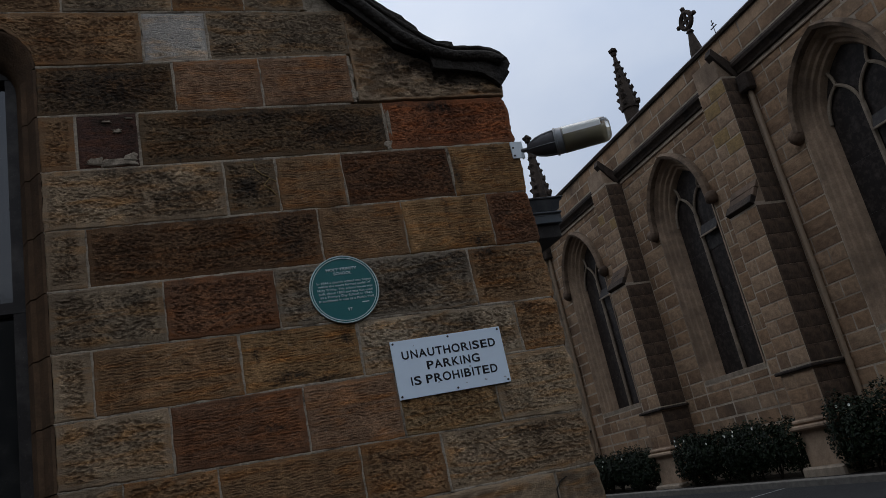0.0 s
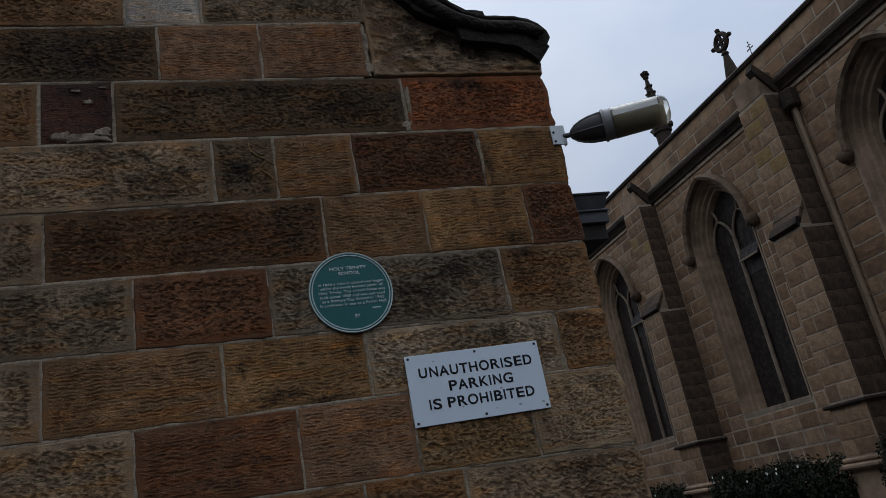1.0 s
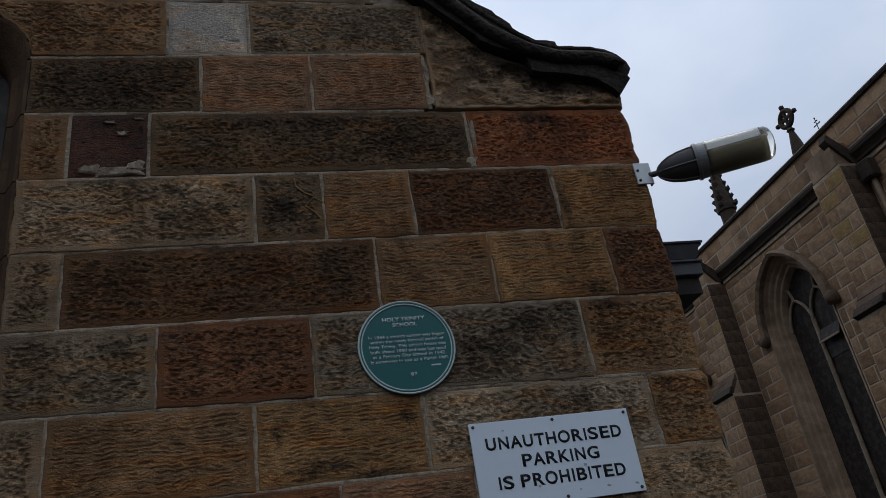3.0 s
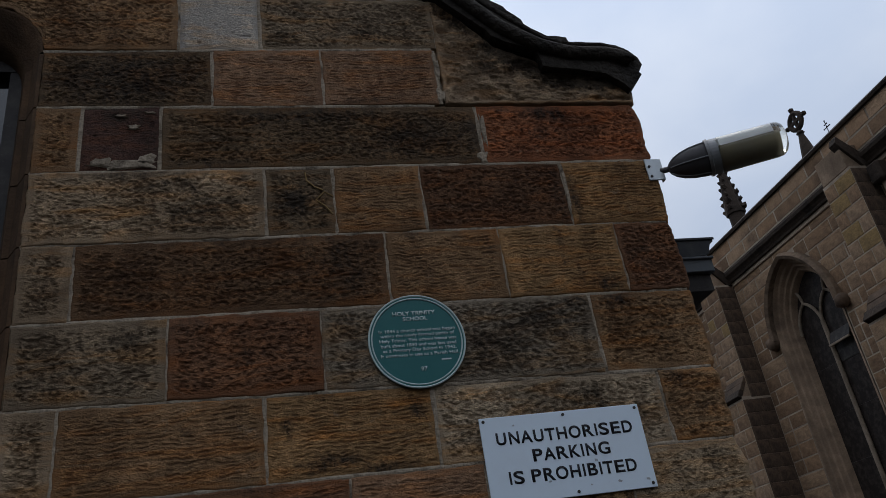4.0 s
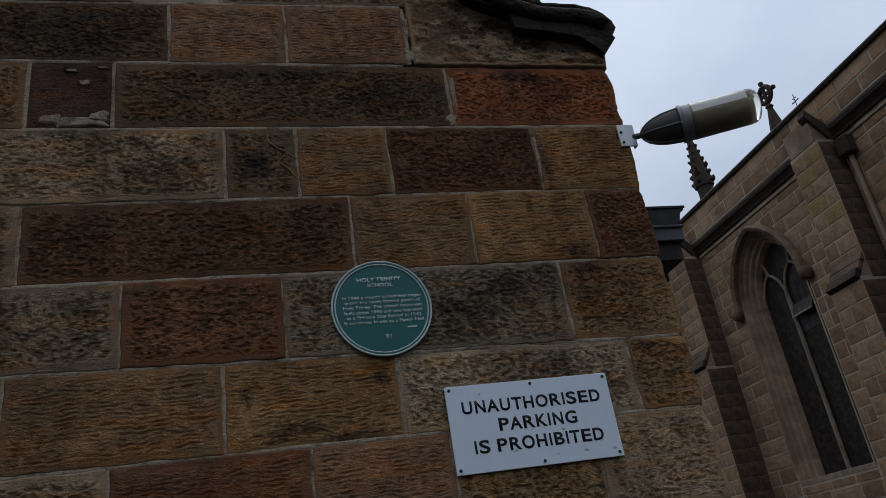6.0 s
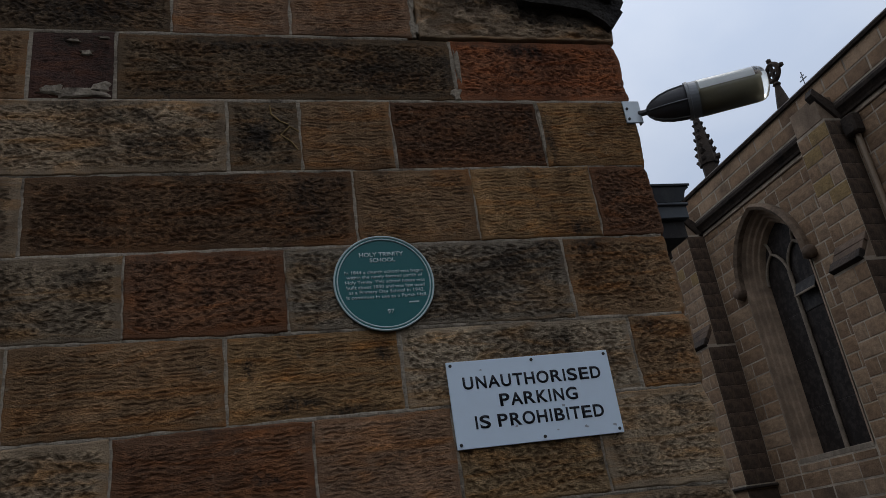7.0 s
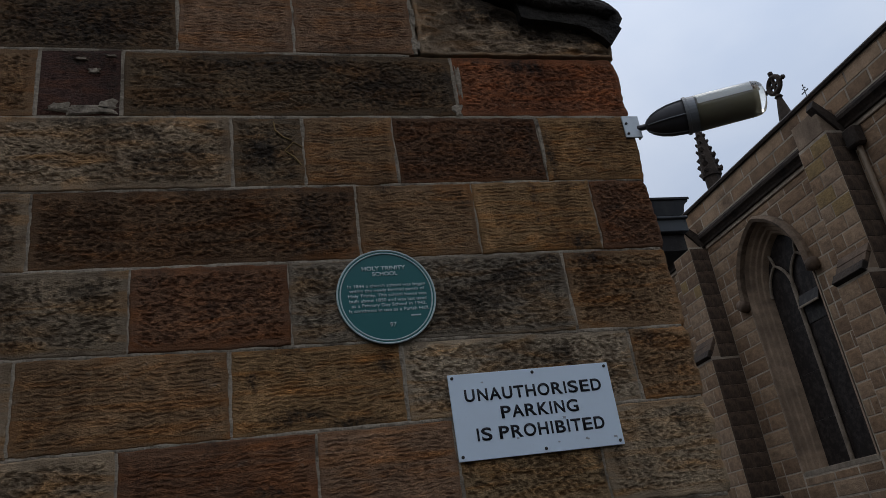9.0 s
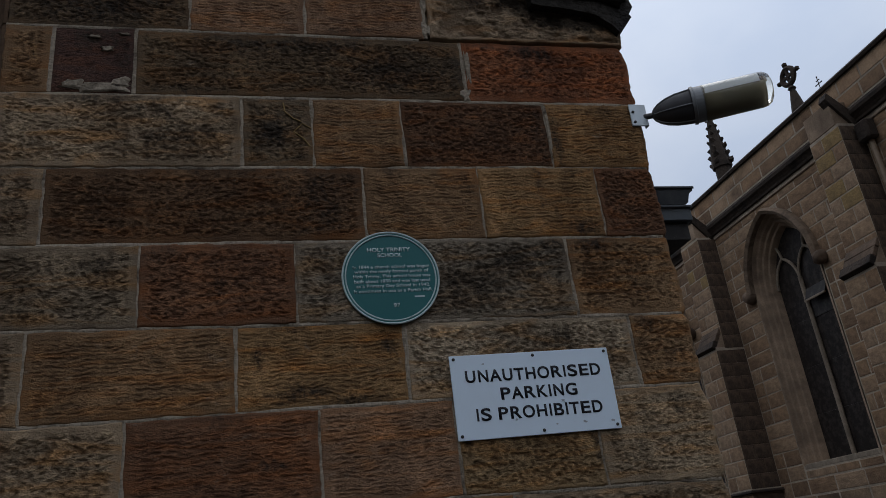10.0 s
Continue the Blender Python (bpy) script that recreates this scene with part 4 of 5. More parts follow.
def pointed(a, spring=SPRING, off=OFF, n=9):
    """Half outline to half outline of a two-centred arch of half width a: (dy, z) from one springing to the other."""
    r = a + off
    end = math.acos(off / r)
    left = [(off - r * math.cos(end * k / n), spring + r * math.sin(end * k / n)) for k in range(n + 1)]
    return left + [(-dy, z) for dy, z in left[-2::-1]]


def outline_of(a, sill=SILL):
    arc = pointed(a)
    return [(-a, sill)] + arc + [(a, sill)]


bm = bmesh.new()


def quad(*pts):
    bm.faces.new([bm.verts.new(p) for p in pts])


def sheet(y0, y1, z0, z1, x=CX):
    quad((x, y0, z0), (x, y1, z0), (x, y1, z1), (x, y0, z1))


OPEN = 1.17
edges = [-6.0]
for yc in BAYS:
    edges += [yc - OPEN, yc + OPEN]
edges.append(34.0)
for k in range(0, len(edges), 2):
    sheet(edges[k], edges[k + 1], -0.3, CTOP)
for yc in BAYS:
    sheet(yc - OPEN, yc + OPEN, -0.3, SILL)
    arc = pointed(OPEN)
    for (ya, za), (yb, zb) in zip(arc, arc[1:]):
        quad((CX, yc + ya, za), (CX, yc + yb, zb), (CX, yc + yb, CTOP), (CX, yc + ya, CTOP))
quad((CX, -6, CTOP), (CX, 34, CTOP), (CX + 0.8, 34, CTOP), (CX + 0.8, -6, CTOP))
quad((CX, -6, -0.3), (CX, -6, CTOP), (CX + 0.8, -6, CTOP), (CX + 0.8, -6, -0.3))
quad((CX, 34, -0.3), (CX, 34, CTOP), (CX + 0.8, 34, CTOP), (CX + 0.8, 34, -0.3))
for k in range(0, len(edges), 2):
    sheet(edges[k], edges[k + 1], -0.3, CTOP, CX + 0.8)
church_wall = part("wall", bm, CHURCH_JOINT, church)

part("parapet", boxed(CX - 0.10, CX + 0.4, -6, 34, CTOP, 9.78), CHURCH_JOINT, church)
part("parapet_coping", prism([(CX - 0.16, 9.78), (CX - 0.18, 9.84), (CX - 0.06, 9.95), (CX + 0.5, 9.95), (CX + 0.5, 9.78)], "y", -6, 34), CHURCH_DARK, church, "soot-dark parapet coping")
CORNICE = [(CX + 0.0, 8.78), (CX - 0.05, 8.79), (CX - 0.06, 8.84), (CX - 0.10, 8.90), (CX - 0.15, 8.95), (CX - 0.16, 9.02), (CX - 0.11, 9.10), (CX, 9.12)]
# the near-black colour also carries the shadow of the cornice's underside
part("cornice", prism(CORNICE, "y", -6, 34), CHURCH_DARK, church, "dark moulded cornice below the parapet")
part("string_moulding", boxed(CX - 0.035, CX + 0.02, -6, 34, 8.655, 8.69, 0.008), CHURCH_BAND, church, "thin dark string below the cornice")
part("roof", prism([(CX + 0.3, 9.5), (20.0, 15.25), (28.0, 9.5)], "y", -5.5, 33.5), SLATE, church, "slate church roof")
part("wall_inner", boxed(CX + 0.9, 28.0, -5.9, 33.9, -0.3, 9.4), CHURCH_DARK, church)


def pointed_window(yc):
    bm = bmesh.new()
    orders = [(OPEN, CX - 0.02), (1.12, CX - 0.02), (1.09, CX + 0.07), (1.03, CX + 0.08), (1.00, CX + 0.16), (0.94, CX + 0.17), (0.91, CX + 0.25), (0.85, CX + 0.26), (0.82, CX + 0.34), (0.80, CX + 0.42)]
    loops = [[bm.verts.new((x, yc + dy, z)) for dy, z in outline_of(a)] for a, x in orders]
    for a, b in zip(loops, loops[1:]):
        for k in range(len(a) - 1):
            bm.faces.new((a[k], a[k + 1], b[k + 1], b[k]))
    w = part("window", bm, CHURCH_TRIM, church, "pointed window in moulded stone orders")
    # hood mould
    bm = bmesh.new()
    outer, inner = pointed(1.27), pointed(1.13)
    sect = [(CX, outer), (CX - 0.12, outer), (CX - 0.2, [((a[0] + b[0]) / 2, (a[1] + b[1]) / 2) for a, b in zip(outer, inner)]), (CX - 0.15, inner), (CX, inner)]
    loops = [[bm.verts.new((x, yc + dy, z)) for dy, z in arc] for x, arc in sect]
    for a, b in zip(loops, loops[1:]):
        for k in range(len(a) - 1):
            bm.faces.new((a[k], a[k + 1], b[k + 1], b[k]))
    for end in (0, -1):
        bm.faces.new([lp[end] for lp in loops])
    part("hood_mould", bm, CHURCH_BAND, w, "stained dark hood mould")
    for s in (-1, 1):
        bm = bmesh.new()
        bmesh.ops.create_icosphere(bm, subdivisions=2, radius=0.16, matrix=Matrix.Translation((CX - 0.08, yc + s * 1.28, SPRING - 0.05)))
        for v in bm.verts:
            v.co += Vector((noise.noise(v.co * 9), noise.noise(v.co * 9 + Vector((5, 0, 0))), noise.noise(v.co * 9 + Vector((0, 7, 0))))) * 0.05
        part("label_stop", bm, DARKER_STONE, w, "dark carved boss", True)
    part("sill", boxed(CX - 0.005, CX + 0.45, yc - OPEN + 0.01, yc + OPEN - 0.01, SILL - 0.08, SILL + 0.03, 0.01), TRACERY, w)
    GX = CX + 0.36
    bars = bmesh.new()
    LS = 6.77
    sweep(bars, [(GX, yc, SILL), (GX, yc, 4.5), (GX, yc, LS + 0.06)], 0.05, 6, Vector((0, 1, 0)))
    part("mullion", bars, TRACERY, w, "pale slender mullion")
    for s in (-1, 1):
        bars = bmesh.new()
        arc = pointed(0.40, LS, 0.32, 7)
        sweep(bars, [(GX, yc + s * 0.40 + dy, z) for dy, z in arc], 0.036, 6)
        part("tracery_bar", bars, TRACERY, w)
        bars = bmesh.new()
        apex = max(z for _, z in arc)
        sweep(bars, [(GX, yc + s * dy, apex - 0.03 + dz) for dy, dz in ((0.40, 0.0), (0.405, 0.1), (0.43, 0.2), (0.49, 0.33))], 0.034, 6)
        part("tracery_bar", bars, TRACERY, w)
        for z0, z1 in ((SILL, 3.9), (3.9, 4.9), (4.9, 5.9), (5.9, 8.1)):
            bm = bmesh.new()
            box(bm, CX + 0.40, CX + 0.41, yc + min(0, s * 0.84), yc + max(0, s * 0.84), z0 + 0.001, z1 - 0.001)
            part("pane", bm, DARK_GLASS, w, "dark leaded glass")
    # an open hopper light in the near half
    flap = Matrix.Translation((CX + 0.36, yc - 0.40, 6.50)) @ Matrix.Rotation(radians(22), 4, "Y")
    bm = boxed(-0.008, 0.008, -0.33, 0.33, -0.30, 0.0, 0.003)
    bmesh.ops.transform(bm, verts=bm.verts, matrix=flap)
    part("hopper_light", bm, TIMBER, w, "dark hopper light tilted open")
    part("hopper_rail", boxed(CX + 0.22, CX + 0.26, yc - 0.735, yc - 0.065, 6.20, 6.245, 0.004), TRACERY, w, "pale bottom rail of the hopper light")
    # a black sheet gives the unlit opening below the flap
    part("hopper_gap_sheet", boxed(CX + 0.385, CX + 0.397, yc - 0.735, yc - 0.065, 5.86, 6.2), TIMBER, w, "black sheet standing in for the dark gap under the open light")
    return w


for yc in BAYS:
    pointed_window(yc)


def buttress(yc):
    h = 0.42
    b = part("buttress", boxed(11.5, CX, yc - h, yc + h, 5.88, 8.75), CHURCH_JOINT, church, "two-stage stone buttress")
    part("lower_stage", boxed(11.25, CX, yc - h, yc + h, 2.55, 5.88), CHURCH_JOINT, b)
    bm = bmesh.new()
    wedge = [(11.27, 5.80), (11.27, 5.86), (11.53, 6.26), (11.60, 6.26), (11.60, 5.80)]
    one, two = [bm.verts.new((x, yc - h + 0.004, z)) for x, z in wedge], [bm.verts.new((x, yc + h - 0.004, z)) for x, z in wedge]
    bm.faces.new(one), bm.faces.new(two[::-1])
    for i in range(5):
        bm.faces.new((one[i], one[(i + 1) % 5], two[(i + 1) % 5], two[i]))
    part("wedge_stone", bm, CHURCH_TRIM, b)
    r = random.Random(int(yc * 7))
    for k in range(3):
        f0, f1 = k / 3, (k + 1) / 3 - 0.012
        lift = 0.012 * r.random() + (0.03 if k == 0 else 0.0)
        low, high = Vector((11.21 + 0.32 * f0, 0, 5.86 + 0.52 * f0)), Vector((11.21 + 0.32 * f1, 0, 5.86 + 0.52 * f1))
        out = Vector((-0.83, 0, 0.55)) * (0.03 + lift)
        inn = Vector((0.83, 0, -0.55)) * 0.05
        bm = prism([(v.x, v.z) for v in (low + inn, low + out, high + out, high + inn)], "y", yc - h + r.uniform(-0.006, 0.03), yc + h + r.uniform(0.0, 0.02), 0.008)
        part("weathering", bm, CHURCH_DARK if k == 0 else DARKER_STONE, b, "dark sloping weathering slab")
    part("plinth", boxed(11.22, CX, yc - h - 0.03, yc + h + 0.03, 0.3, 2.5), CHURCH_TRIM, b)
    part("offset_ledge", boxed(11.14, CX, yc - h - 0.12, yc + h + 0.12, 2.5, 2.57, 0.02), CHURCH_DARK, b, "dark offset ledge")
    part("plinth_moulding", boxed(11.08, CX, yc - h - 0.14, yc + h + 0.14, 1.42, 1.52, 0.03), CHURCH_TRIM, b)
    part("plinth_moulding", boxed(11.14, CX, yc - h - 0.09, yc + h + 0.09, 1.53, 1.62, 0.03), CHURCH_TRIM, b)
    part("base_block", boxed(11.06, CX, yc - h - 0.14, yc + h + 0.14, 0.4, 0.74, 0.04), TRACERY, b, "pale worn base block")
    part("parapet_block", boxed(11.5, CX - 0.1, yc - h + 0.06, yc + h - 0.02, 8.76, 9.28, 0.01), CHURCH_TRIM, b, "pale parapet block")
    bm = bmesh.new()
    pts = [(CX - 0.02, 8.6), (11.5, 9.18), (11.42, 9.3), (11.48, 9.44), (CX - 0.02, 8.98)]
    one, two = [bm.verts.new((x, yc - h + 0.0, z)) for x, z in pts], [bm.verts.new((x, yc - h + 0.2, z)) for x, z in pts]
    bm.faces.new(one), bm.faces.new(two[::-1])
    for i in range(5):
        bm.faces.new((one[i], one[(i + 1) % 5], two[(i + 1) % 5], two[i]))
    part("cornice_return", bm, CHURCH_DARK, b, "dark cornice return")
    return b


BUTTRESSES = (12.05, 17.45, 22.85)
piers = [(yc, buttress(yc)) for yc in BUTTRESSES]


def downpipe(y):
    p = tagged(new("downpipe"), "tan painted rainwater pipe with dark hopper on the church wall", "downpipe")
    bm = bmesh.new()
    sweep(bm, [(CX - 0.09, y, 0.45), (CX - 0.09, y, 4.0), (CX - 0.09, y, 8.3)], 0.055, 10, Vector((0, 1, 0)))
    part("pipe", bm, PIPE, p)
    part("hopper", boxed(CX - 0.25, CX + 0.0, y - 0.16, y + 0.16, 8.25, 8.66, 0.04), CHURCH_DARK, p, "dark rainwater hopper")
    for z in (2.4, 4.3, 6.2):
        bm = bmesh.new()
        lathe(bm, [(0, 0.055), (0.0, 0.07), (0.07, 0.07), (0.07, 0.055)], Matrix.Translation((CX - 0.09, y, z)), 10)
        part("pipe_collar", bm, PIPE, p)


downpipe(11.42)
downpipe(22.2)


def crocket_pinnacle(x, y, z0, z1, r):
    """A tapering octagonal spirelet with rows of crockets and a knob."""
    bm = bmesh.new()
    lathe(bm, [(z0 - 1.5, r * 0.8), (z0 + 0.1, r * 0.8), (z0 + 0.12, r), (z0 + 0.3, r * 1.02), (z1 - 0.35, r * 0.16), (z1 - 0.33, r * 0.3), (z1 - 0.2, r * 0.34), (z1 - 0.14, r * 0.14), (z1, r * 0.1)], Matrix.Translation((x, y, 0)), 8)
    p = part("pinnacle", bm, CHURCH_DARK, church, "dark crocketed pinnacle")
    n = 7
    for k in range(n):
        f = k / n
        z = z0 + 0.35 + f * (z1 - z0 - 0.75)
        rr = r * (0.92 - 0.80 * f)
        for a in range(4):
            bm = bmesh.new()
            size = r * (0.46 - 0.20 * f)
            leaf = Matrix.Rotation(math.pi / 2 * a + 0.6, 4, "Z") @ Matrix.Translation((rr, 0, 0)) @ Matrix.Rotation(-0.7, 4, "Y") @ Matrix.Diagonal((1.05, 0.8, 0.65, 1))
            bmesh.ops.create_icosphere(bm, subdivisions=1, radius=size, matrix=Matrix.Translation((x, y, z)) @ leaf)
            for v in bm.verts:
                v.co += Vector((noise.noise(v.co * 5), noise.noise(v.co * 5 + Vector((5, 0, 0))), noise.noise(v.co * 5 + Vector((0, 7, 0))))) * size * 0.5
            part("crocket", bm, CHURCH_DARK, p)
    bm = bmesh.new()
    for dx, dy, dz in ((0.2, 0, 0), (-0.2, 0, 0), (0, 0.2, 0), (0, -0.2, 0), (0, 0, 0.25)):
        bmesh.ops.create_icosphere(bm, subdivisions=1, radius=r * 0.24, matrix=Matrix.Translation((x + dx * r * 1.7, y + dy * r * 1.7, z1 - 0.1 + dz * r)))
    part("finial", bm, CHURCH_DARK, p)


crocket_pinnacle(20.0, 26.55, 15.95, 19.2, 0.42)
crocket_pinnacle(18.7, 34.4, 15.0, 18.9, 0.5)


def ring_cross(x, y, z0, z1):
    s = z1 - z0
    bm = bmesh.new()
    lathe(bm, [(z0 - 1.0, 0.3), (z0, 0.26), (z0 + 0.25 * s, 0.17), (z0 + 0.42 * s, 0.1), (z0 + 0.45 * s, 0.16), (z0 + 0.5 * s, 0.1)], Matrix.Translation((x, y, 0)), 8)
    c = part("cross_finial", bm, CHURCH_DARK, church, "dark stone ringed cross finial")
    cz, r = z0 + 0.72 * s, 0.2 * s
    bm = bmesh.new()
    sweep(bm, [(x, y + r * 0.82 * math.cos(2 * math.pi * k / 20), cz + r * 0.82 * math.sin(2 * math.pi * k / 20)) for k in range(21)], 0.1, 6)
    part("ring", bm, CHURCH_DARK, c)
    bm = bmesh.new()
    box(bm, x - 0.05, x + 0.05, y - 0.05, y + 0.05, cz - 0.3 * s, cz + 0.27 * s)
    box(bm, x - 0.046, x + 0.046, y - 0.26 * s, y + 0.26 * s, cz - 0.05, cz + 0.05)
    for dy, dz in ((0.26, 0), (-0.26, 0), (0, 0.26)):
        bmesh.ops.create_icosphere(bm, subdivisions=1, radius=0.11, matrix=Matrix.Translation((x, y + dy * s, cz + dz * s)))
    part("arms", bm, CHURCH_DARK, c)


ring_cross(20.0, 21.46, 15.7, 17.68)
bm = bmesh.new()
VX, VY, VZ = 20.0, 20.22, 15.4
box(bm, VX - 0.010, VX + 0.010, VY - 0.010, VY + 0.010, VZ - 0.3, VZ + 0.80)
box(bm, VX - 0.012, VX + 0.012, VY - 0.15, VY + 0.15, VZ + 0.53, VZ + 0.56)
for dy, dz in ((0.15, 0.545), (-0.15, 0.545), (0, 0.82), (0.06, 0.68), (-0.06, 0.68)):
    bmesh.ops.create_icosphere(bm, subdivisions=1, radius=0.03, matrix=Matrix.Translation((VX, VY + dy, VZ + dz)))
part("iron_cross", bm, CHURCH_DARK, church, "small wrought iron cross")

# ---- kerb, bed and hedges ----
def bar_along(name, x0, x1, dz0, dz1, material, label, cat, y0=2.0, y1=32.0):
    bm = bmesh.new()
    n = 12
    rows = []
    for k in range(n + 1):
        y = y0 + (y1 - y0) * k / n
        g = level(10.6, y)
        rows.append([bm.verts.new(p) for p in ((x0, y, g + dz0), (x0, y, g + dz1 - 0.015), (x0 + 0.015, y, g + dz1), (x1, y, g + dz1), (x1, y, g + dz0))])
    for a, b in zip(rows, rows[1:]):
        for i in range(4):
            bm.faces.new((a[i], a[i + 1], b[i + 1], b[i]))
    bm.faces.new(rows[0]), bm.faces.new(rows[-1][::-1])
    return tagged(part(name, bm, material), label, cat, kind="structure")


bar_along("kerb", 10.55, 10.72, -0.1, 0.12, KERB, "pale stone kerb edging the church garden bed", "kerb")
bar_along("garden_bed", 10.722, 12.0, -0.1, 0.09, SOIL, "dark bare soil bed along the church wall", "garden bed")


def hedge(y0, y1, tall):
    """A row of low rose bushes grown together: leaves on uneven shells, bare stems below."""
    g = level(11.2, (y0 + y1) / 2) + 0.08
    rng = random.Random(int(y0 * 10))
    verts, faces = [], []

    def leaf(c, size, out):
        d = (out + Vector((rng.gauss(0, 0.6), rng.gauss(0, 0.6), rng.gauss(0.3, 0.6)))).normalized()
        s = d.orthogonal().normalized()
        s = (Matrix.Rotation(rng.uniform(0, 6.3), 3, d) @ s) * size
        t = d.cross(s).normalized() * size * 0.55
        k = len(verts)
        verts.extend([c - s, c - s * 0.2 + t, c + s, c - s * 0.2 - t])
        faces.append((k, k + 1, k + 2, k + 3))

    y, bushes = y0 + 0.3, []
    while y < y1 - 0.2:
        bushes.append((Vector((11.22 + rng.uniform(-0.1, 0.08), y, g + tall * rng.uniform(0.46, 0.56))), Vector((0.36, rng.uniform(0.36, 0.5), tall * rng.uniform(0.42, 0.52)))))
        y += rng.uniform(0.36, 0.55)
    flowers = bmesh.new()
    for c, r in bushes:
        for _ in range(2200):
            d = Vector((rng.gauss(0, 1), rng.gauss(0, 1), rng.gauss(0, 1))).normalized()
            k = rng.uniform(0.62, 1.0) + 0.30 * noise.noise(d * 2.4 + c)
            leaf(c + Vector((d.x * r.x, d.y * r.y, d.z * r.z)) * k, rng.uniform(0.020, 0.046), d)
        for _ in range(rng.choice((0, 1, 1, 2))):
            d = Vector((-0.8, rng.uniform(-0.7, 0.7), rng.uniform(0.25, 0.9))).normalized()
            f = c + Vector((d.x * r.x, d.y * r.y, d.z * r.z)) * 1.1
            for a in range(6):
                t = 2 * math.pi * a / 6
                u = Vector((-0.3, math.cos(t), math.sin(t))) * 0.030
                s = Vector((0, -math.sin(t), math.cos(t))) * 0.017
                flowers.faces.new([flowers.verts.new(p) for p in (f, f + u * 0.7 - s, f + u, f + u * 0.7 + s)])
    me = bpy.data.meshes.new("hedge")
    me.from_pydata([tuple(v) for v in verts], [], faces)
    me.materials.append(LEAF)
    h = tagged(new("hedge", me), "dark green rose hedge with small white flowers by the church wall", "hedge", "hedges between the buttresses", "stuff")
    part("flowers", flowers, PETAL, h, "small white flowers")
    stems = bmesh.new()
    for c, r in bushes:
        for _ in range(4):
            a, b = rng.uniform(-0.2, 0.2), rng.uniform(-0.25, 0.25)
            sweep(stems, [(c.x, c.y, g - 0.05), (c.x + a * 0.4, c.y + b * 0.4, g + 0.3), (c.x + a, c.y + b, c.z)], 0.014, 5, Vector((0, 1, 0)))
    part("stems", stems, SOIL, h)


for y0, y1, tall in ((6.8, 11.6, 1.42), (12.55, 16.95, 1.25), (17.95, 22.3, 1.12)):
    hedge(y0, y1, tall)
bm = bmesh.new()
v = [(9.3, 12.35), (9.3, 12.40), (10.5, 12.55), (10.5, 12.50)]
bm.faces.new([bm.verts.new((x, y, level(x, y) + 0.005)) for x, y in v])
tagged(part("parking_line", bm, ROADLINE), "worn white parking line painted on the asphalt", "road marking", kind="structure")

# ---- unseen walls added behind the camera and to the west ----
# plain wall in place of the trees that darken the window's reflection
tagged(part("backdrop", boxed(-70, 70, -34, -33, -2, 14.5), BACKDROP), "plain unseen wall standing in for the reflected treeline", "wall", kind="structure")
# added wall: keeps low western sky off the lower church front
tagged(part("backdrop_west", boxed(-27, -26, -33, 70, -2, 24.0), BACKDROP), "unseen added wall blocking low western sky", "wall", kind="structure")

# ---- stones of the church wall, last ----
def unit_stone():
    """A block of side 1 that faces -x, with worn arrises and a slightly uneven face."""
    bm = bmesh.new()
    rows = [[bm.verts.new((x, y * k, z * q)) for y, z in ((-0.5, -0.5), (0.5, -0.5), (0.5, 0.5), (-0.5, 0.5))] for x, k, q in ((0.5, 1, 1), (-0.34, 1, 1), (-0.47, 0.965, 0.945))]
    for a, b in zip(rows, rows[1:]):
        for k in range(4):
            bm.faces.new((a[k], a[(k + 1) % 4], b[(k + 1) % 4], b[k]))
    mid = bm.verts.new((-0.52, 0.05, -0.04))
    for k in range(4):
        bm.faces.new((rows[2][k], rows[2][(k + 1) % 4], mid))
    return bm


bm = unit_stone()
bmesh.ops.recalc_face_normals(bm, faces=bm.faces)
UNIT = bpy.data.meshes.new("stone")
bm.to_mesh(UNIT)
bm.free()
UNIT.materials.append(CHURCH)
DARKER_UNIT = UNIT.copy()
DARKER_UNIT.materials.clear()
DARKER_UNIT.materials.append(DARKER_STONE)
OCHRE_UNIT = UNIT.copy()
OCHRE_UNIT.materials.clear()
OCHRE_UNIT.materials.append(OCHRE)
rng = random.Random(7)


def half_open(z):
    """Half the width that a window's surround takes from the wall at height z."""
    if z < SILL - 0.12:
        return 0.0
    if z < SPRING:
        return OPEN + 0.02
    arc = [p for p in pointed(OPEN + 0.05) if p[0] <= 0]
    for (ya, za), (yb, zb) in zip(arc, arc[1:]):
        if za <= z <= zb:
            return -(ya + (yb - ya) * (z - za) / (zb - za))
    return 0.0


near, far = [], []
z = 1.0
HC = 0.325
while z < 8.7:
    zt = min(z + HC, 8.7)
    holes = [(yc - half_open(z + 0.16), yc + half_open(z + 0.16)) for yc in BAYS if half_open(z + 0.16) > 0]
    holes += [(yc - 0.43, yc + 0.43) for yc in BUTTRESSES]
    holes.sort()
    y = 6.0 + rng.uniform(0, 0.4)
    spans = []
    for a, b in holes + [(26.0, 26.0)]:
        if a > y:
            spans.append((y, a))
        y = max(y, b)
    for a, b in spans:
        y = a
        while y < b - 0.02:
            w = min(rng.choice((0.42, 0.58, 0.72, 0.88)), b - y)
            if b - y - w < 0.2:
                w = b - y
            (near if 8.5 < y < 21.5 and z > 2.0 else far).append((y + w / 2, (z + zt) / 2, w - rng.uniform(0.02, 0.036), zt - z - rng.uniform(0.02, 0.036)))
            y += w
    if z < SILL - 0.14 and half_open(z + 0.16) > 0:
        for yc in BAYS:
            for ya, yb in ((-OPEN, -0.5), (-0.5, 0.2), (0.2, OPEN)):
                far.append((yc + (ya + yb) / 2, (z + SILL - 0.09) / 2, yb - ya - 0.022, SILL - 0.11 - z))
    z = zt
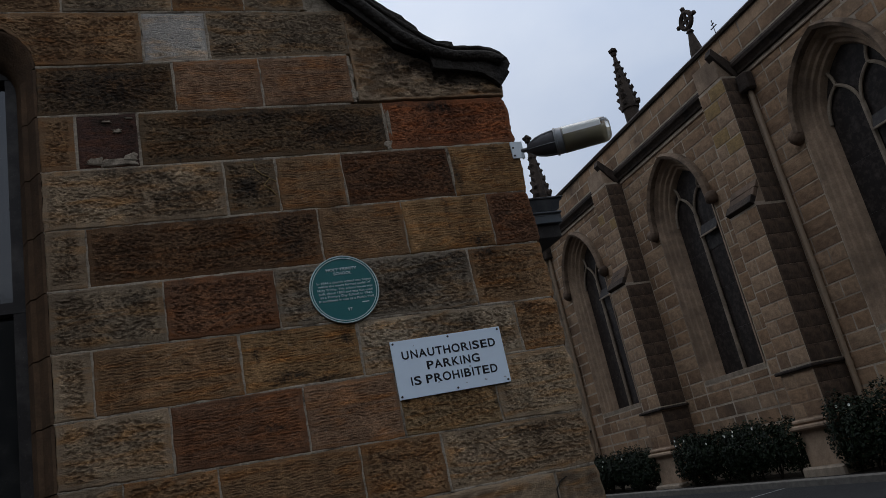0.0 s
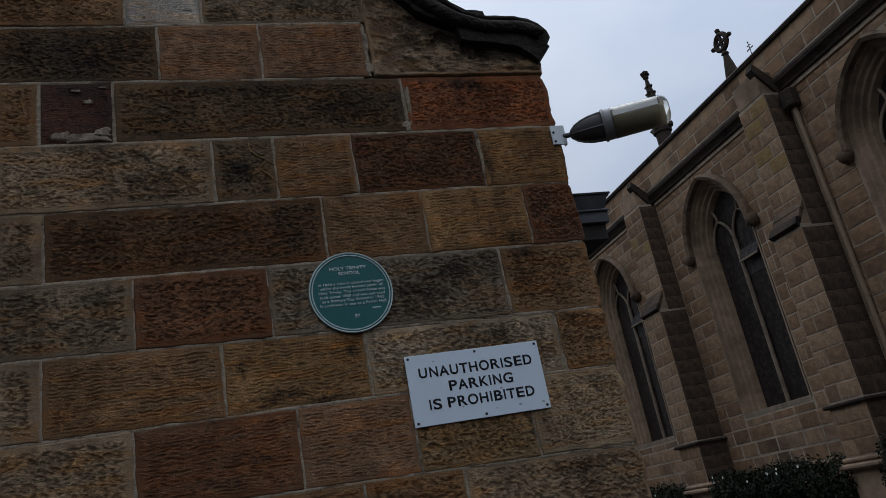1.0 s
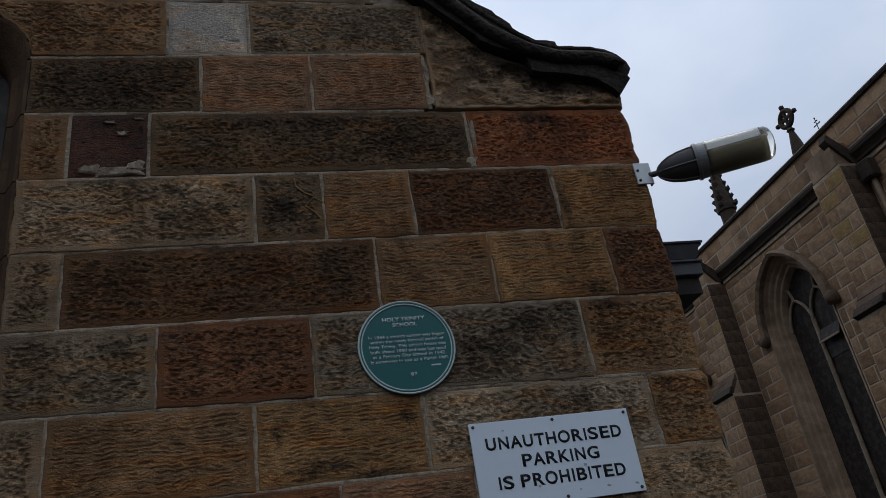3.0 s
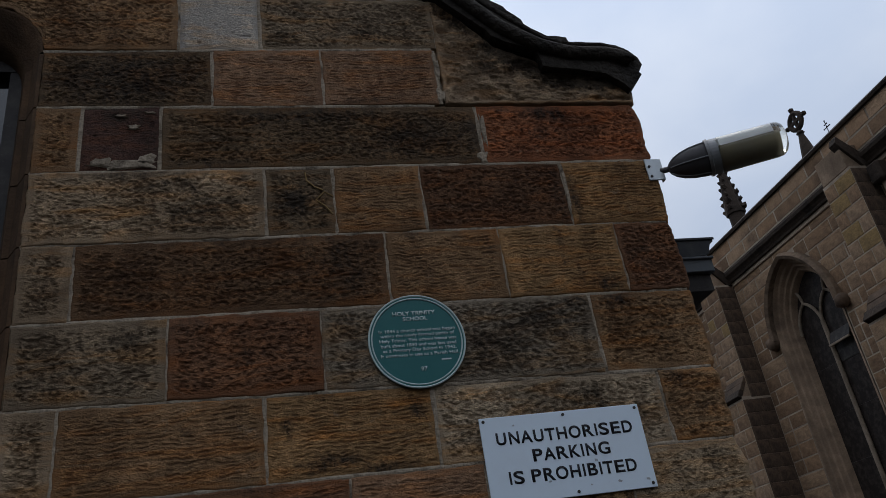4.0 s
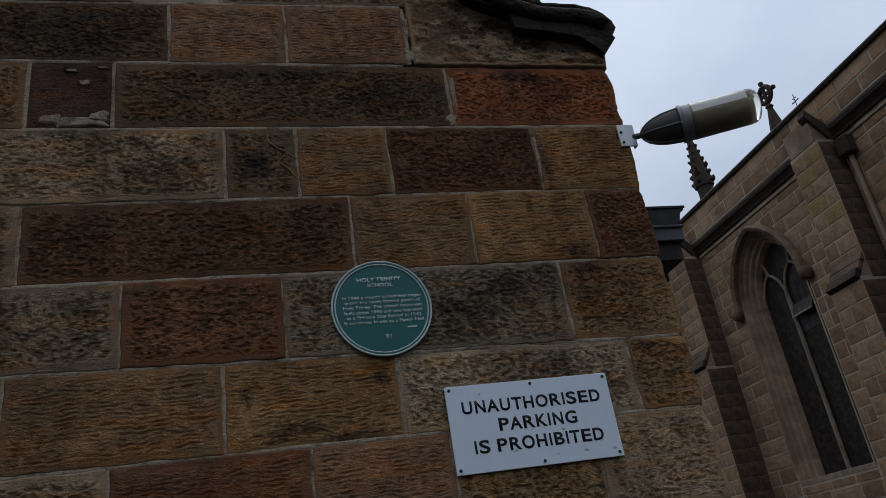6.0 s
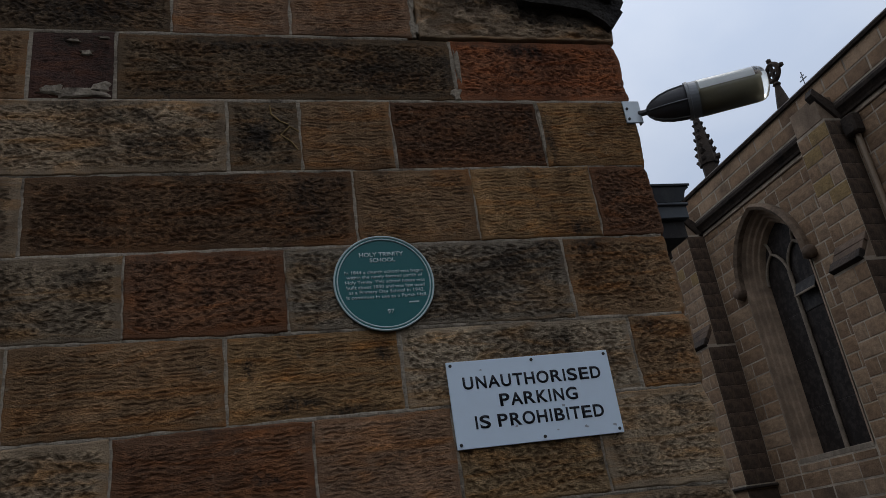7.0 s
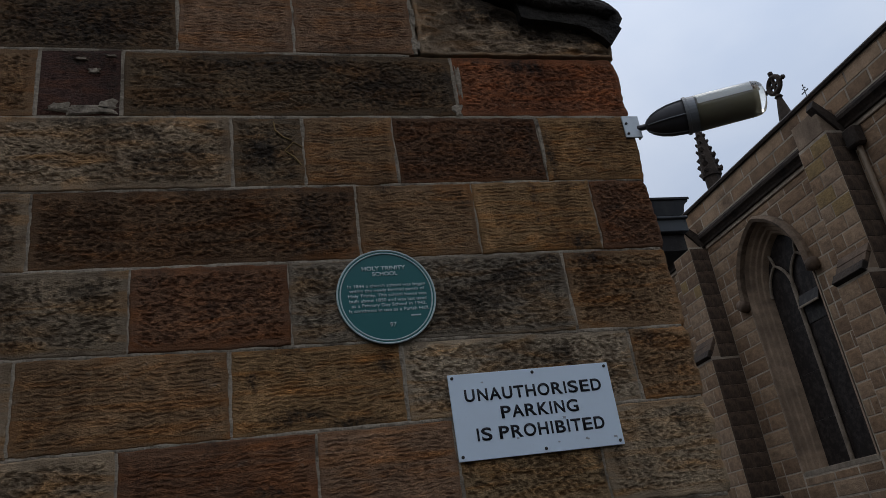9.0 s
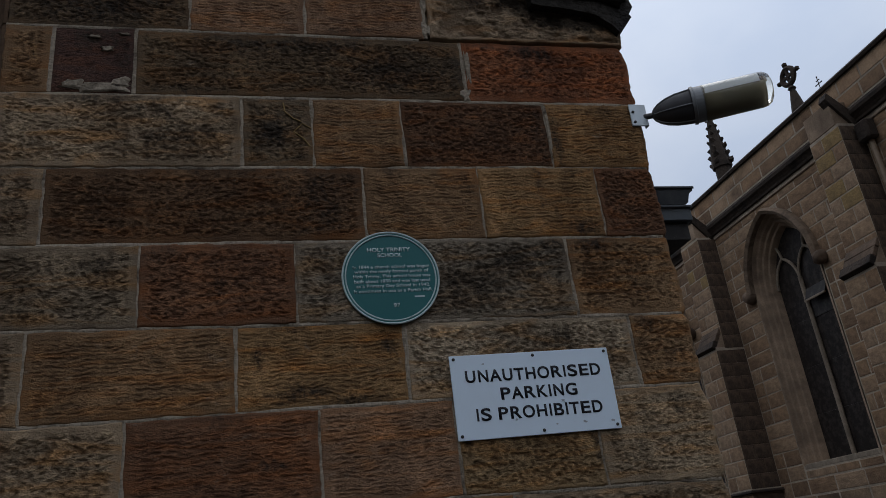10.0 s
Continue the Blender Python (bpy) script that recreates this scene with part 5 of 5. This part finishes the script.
near.sort(key=lambda s: abs(s[0] - 14.0) + abs(s[1] - 6.5) * 0.6)
far += near[300:]
for y, zz, w, h in near[:300]:
    ob = new("stone", UNIT)
    ob.parent = church_wall
    ob.location, ob.scale = (CX + 0.016 + rng.uniform(-0.003, 0.003), y, zz), (0.05, w, h)
z = 9.125
for k in range(2):
    y = 6.0 + 0.35 * k
    while y < 24.0:
        w = rng.choice((0.62, 0.8, 0.95))
        parapet_row = (y + w / 2, z + 0.1625, w - 0.02, 0.305)
        far.append((*parapet_row, 0.10))
        y += w
    z += 0.325
# courses on the front and the near side of each buttress, the near side in darker stone
for yc, pier in piers[:2]:
    for z0, z1, xf in ((5.85, 8.7, 11.5), (2.6, 5.8, 11.25), (1.64, 2.48, 11.22)):
        n = round((z1 - z0) / HC)
        for k in range(n):
            hz = (z1 - z0) / n
            zz = z0 + (k + 0.5) * hz
            cut = 0.84 * (0.38 if k % 2 else 0.62)
            for ya, yb in ((yc - 0.42, yc - 0.42 + cut), (yc - 0.42 + cut, yc + 0.42)):
                ob = new("stone", OCHRE_UNIT if zz > 7.0 and rng.random() < 0.45 else UNIT)
                ob.parent = pier
                ob.location, ob.scale = (xf + 0.016, (ya + yb) / 2, zz), (0.05, yb - ya - 0.02, hz - 0.024)
            half = xf + (CX - xf) * (0.62 if k % 2 else 0.4)
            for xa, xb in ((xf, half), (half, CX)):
                ob = new("stone", DARKER_UNIT)
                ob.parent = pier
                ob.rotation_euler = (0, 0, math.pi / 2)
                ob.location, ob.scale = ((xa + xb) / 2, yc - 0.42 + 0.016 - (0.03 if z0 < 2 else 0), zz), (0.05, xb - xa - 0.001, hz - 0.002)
verts, faces = [], []
for y, zz, w, h, *out in far:
    k = len(verts)
    e = CX - 0.008 - (out[0] if out else 0.0)
    verts += [(CX + 0.02, y - w / 2, zz - h / 2), (CX + 0.02, y + w / 2, zz - h / 2), (CX + 0.02, y + w / 2, zz + h / 2), (CX + 0.02, y - w / 2, zz + h / 2)]
    w, h = w - 0.03, h - 0.03
    verts += [(e, y - w / 2, zz - h / 2), (e, y + w / 2, zz - h / 2), (e, y + w / 2, zz + h / 2), (e, y - w / 2, zz + h / 2)]
    faces += [(k + 4, k + 5, k + 6, k + 7), (k, k + 1, k + 5, k + 4), (k + 1, k + 2, k + 6, k + 5), (k + 2, k + 3, k + 7, k + 6), (k + 3, k, k + 4, k + 7)]
me = bpy.data.meshes.new("stones_joined")
me.from_pydata(verts, [], faces)
me.materials.append(CHURCH)
ob = tagged(new("stones_joined", me), kind="stuff")
ob.parent = church_wall
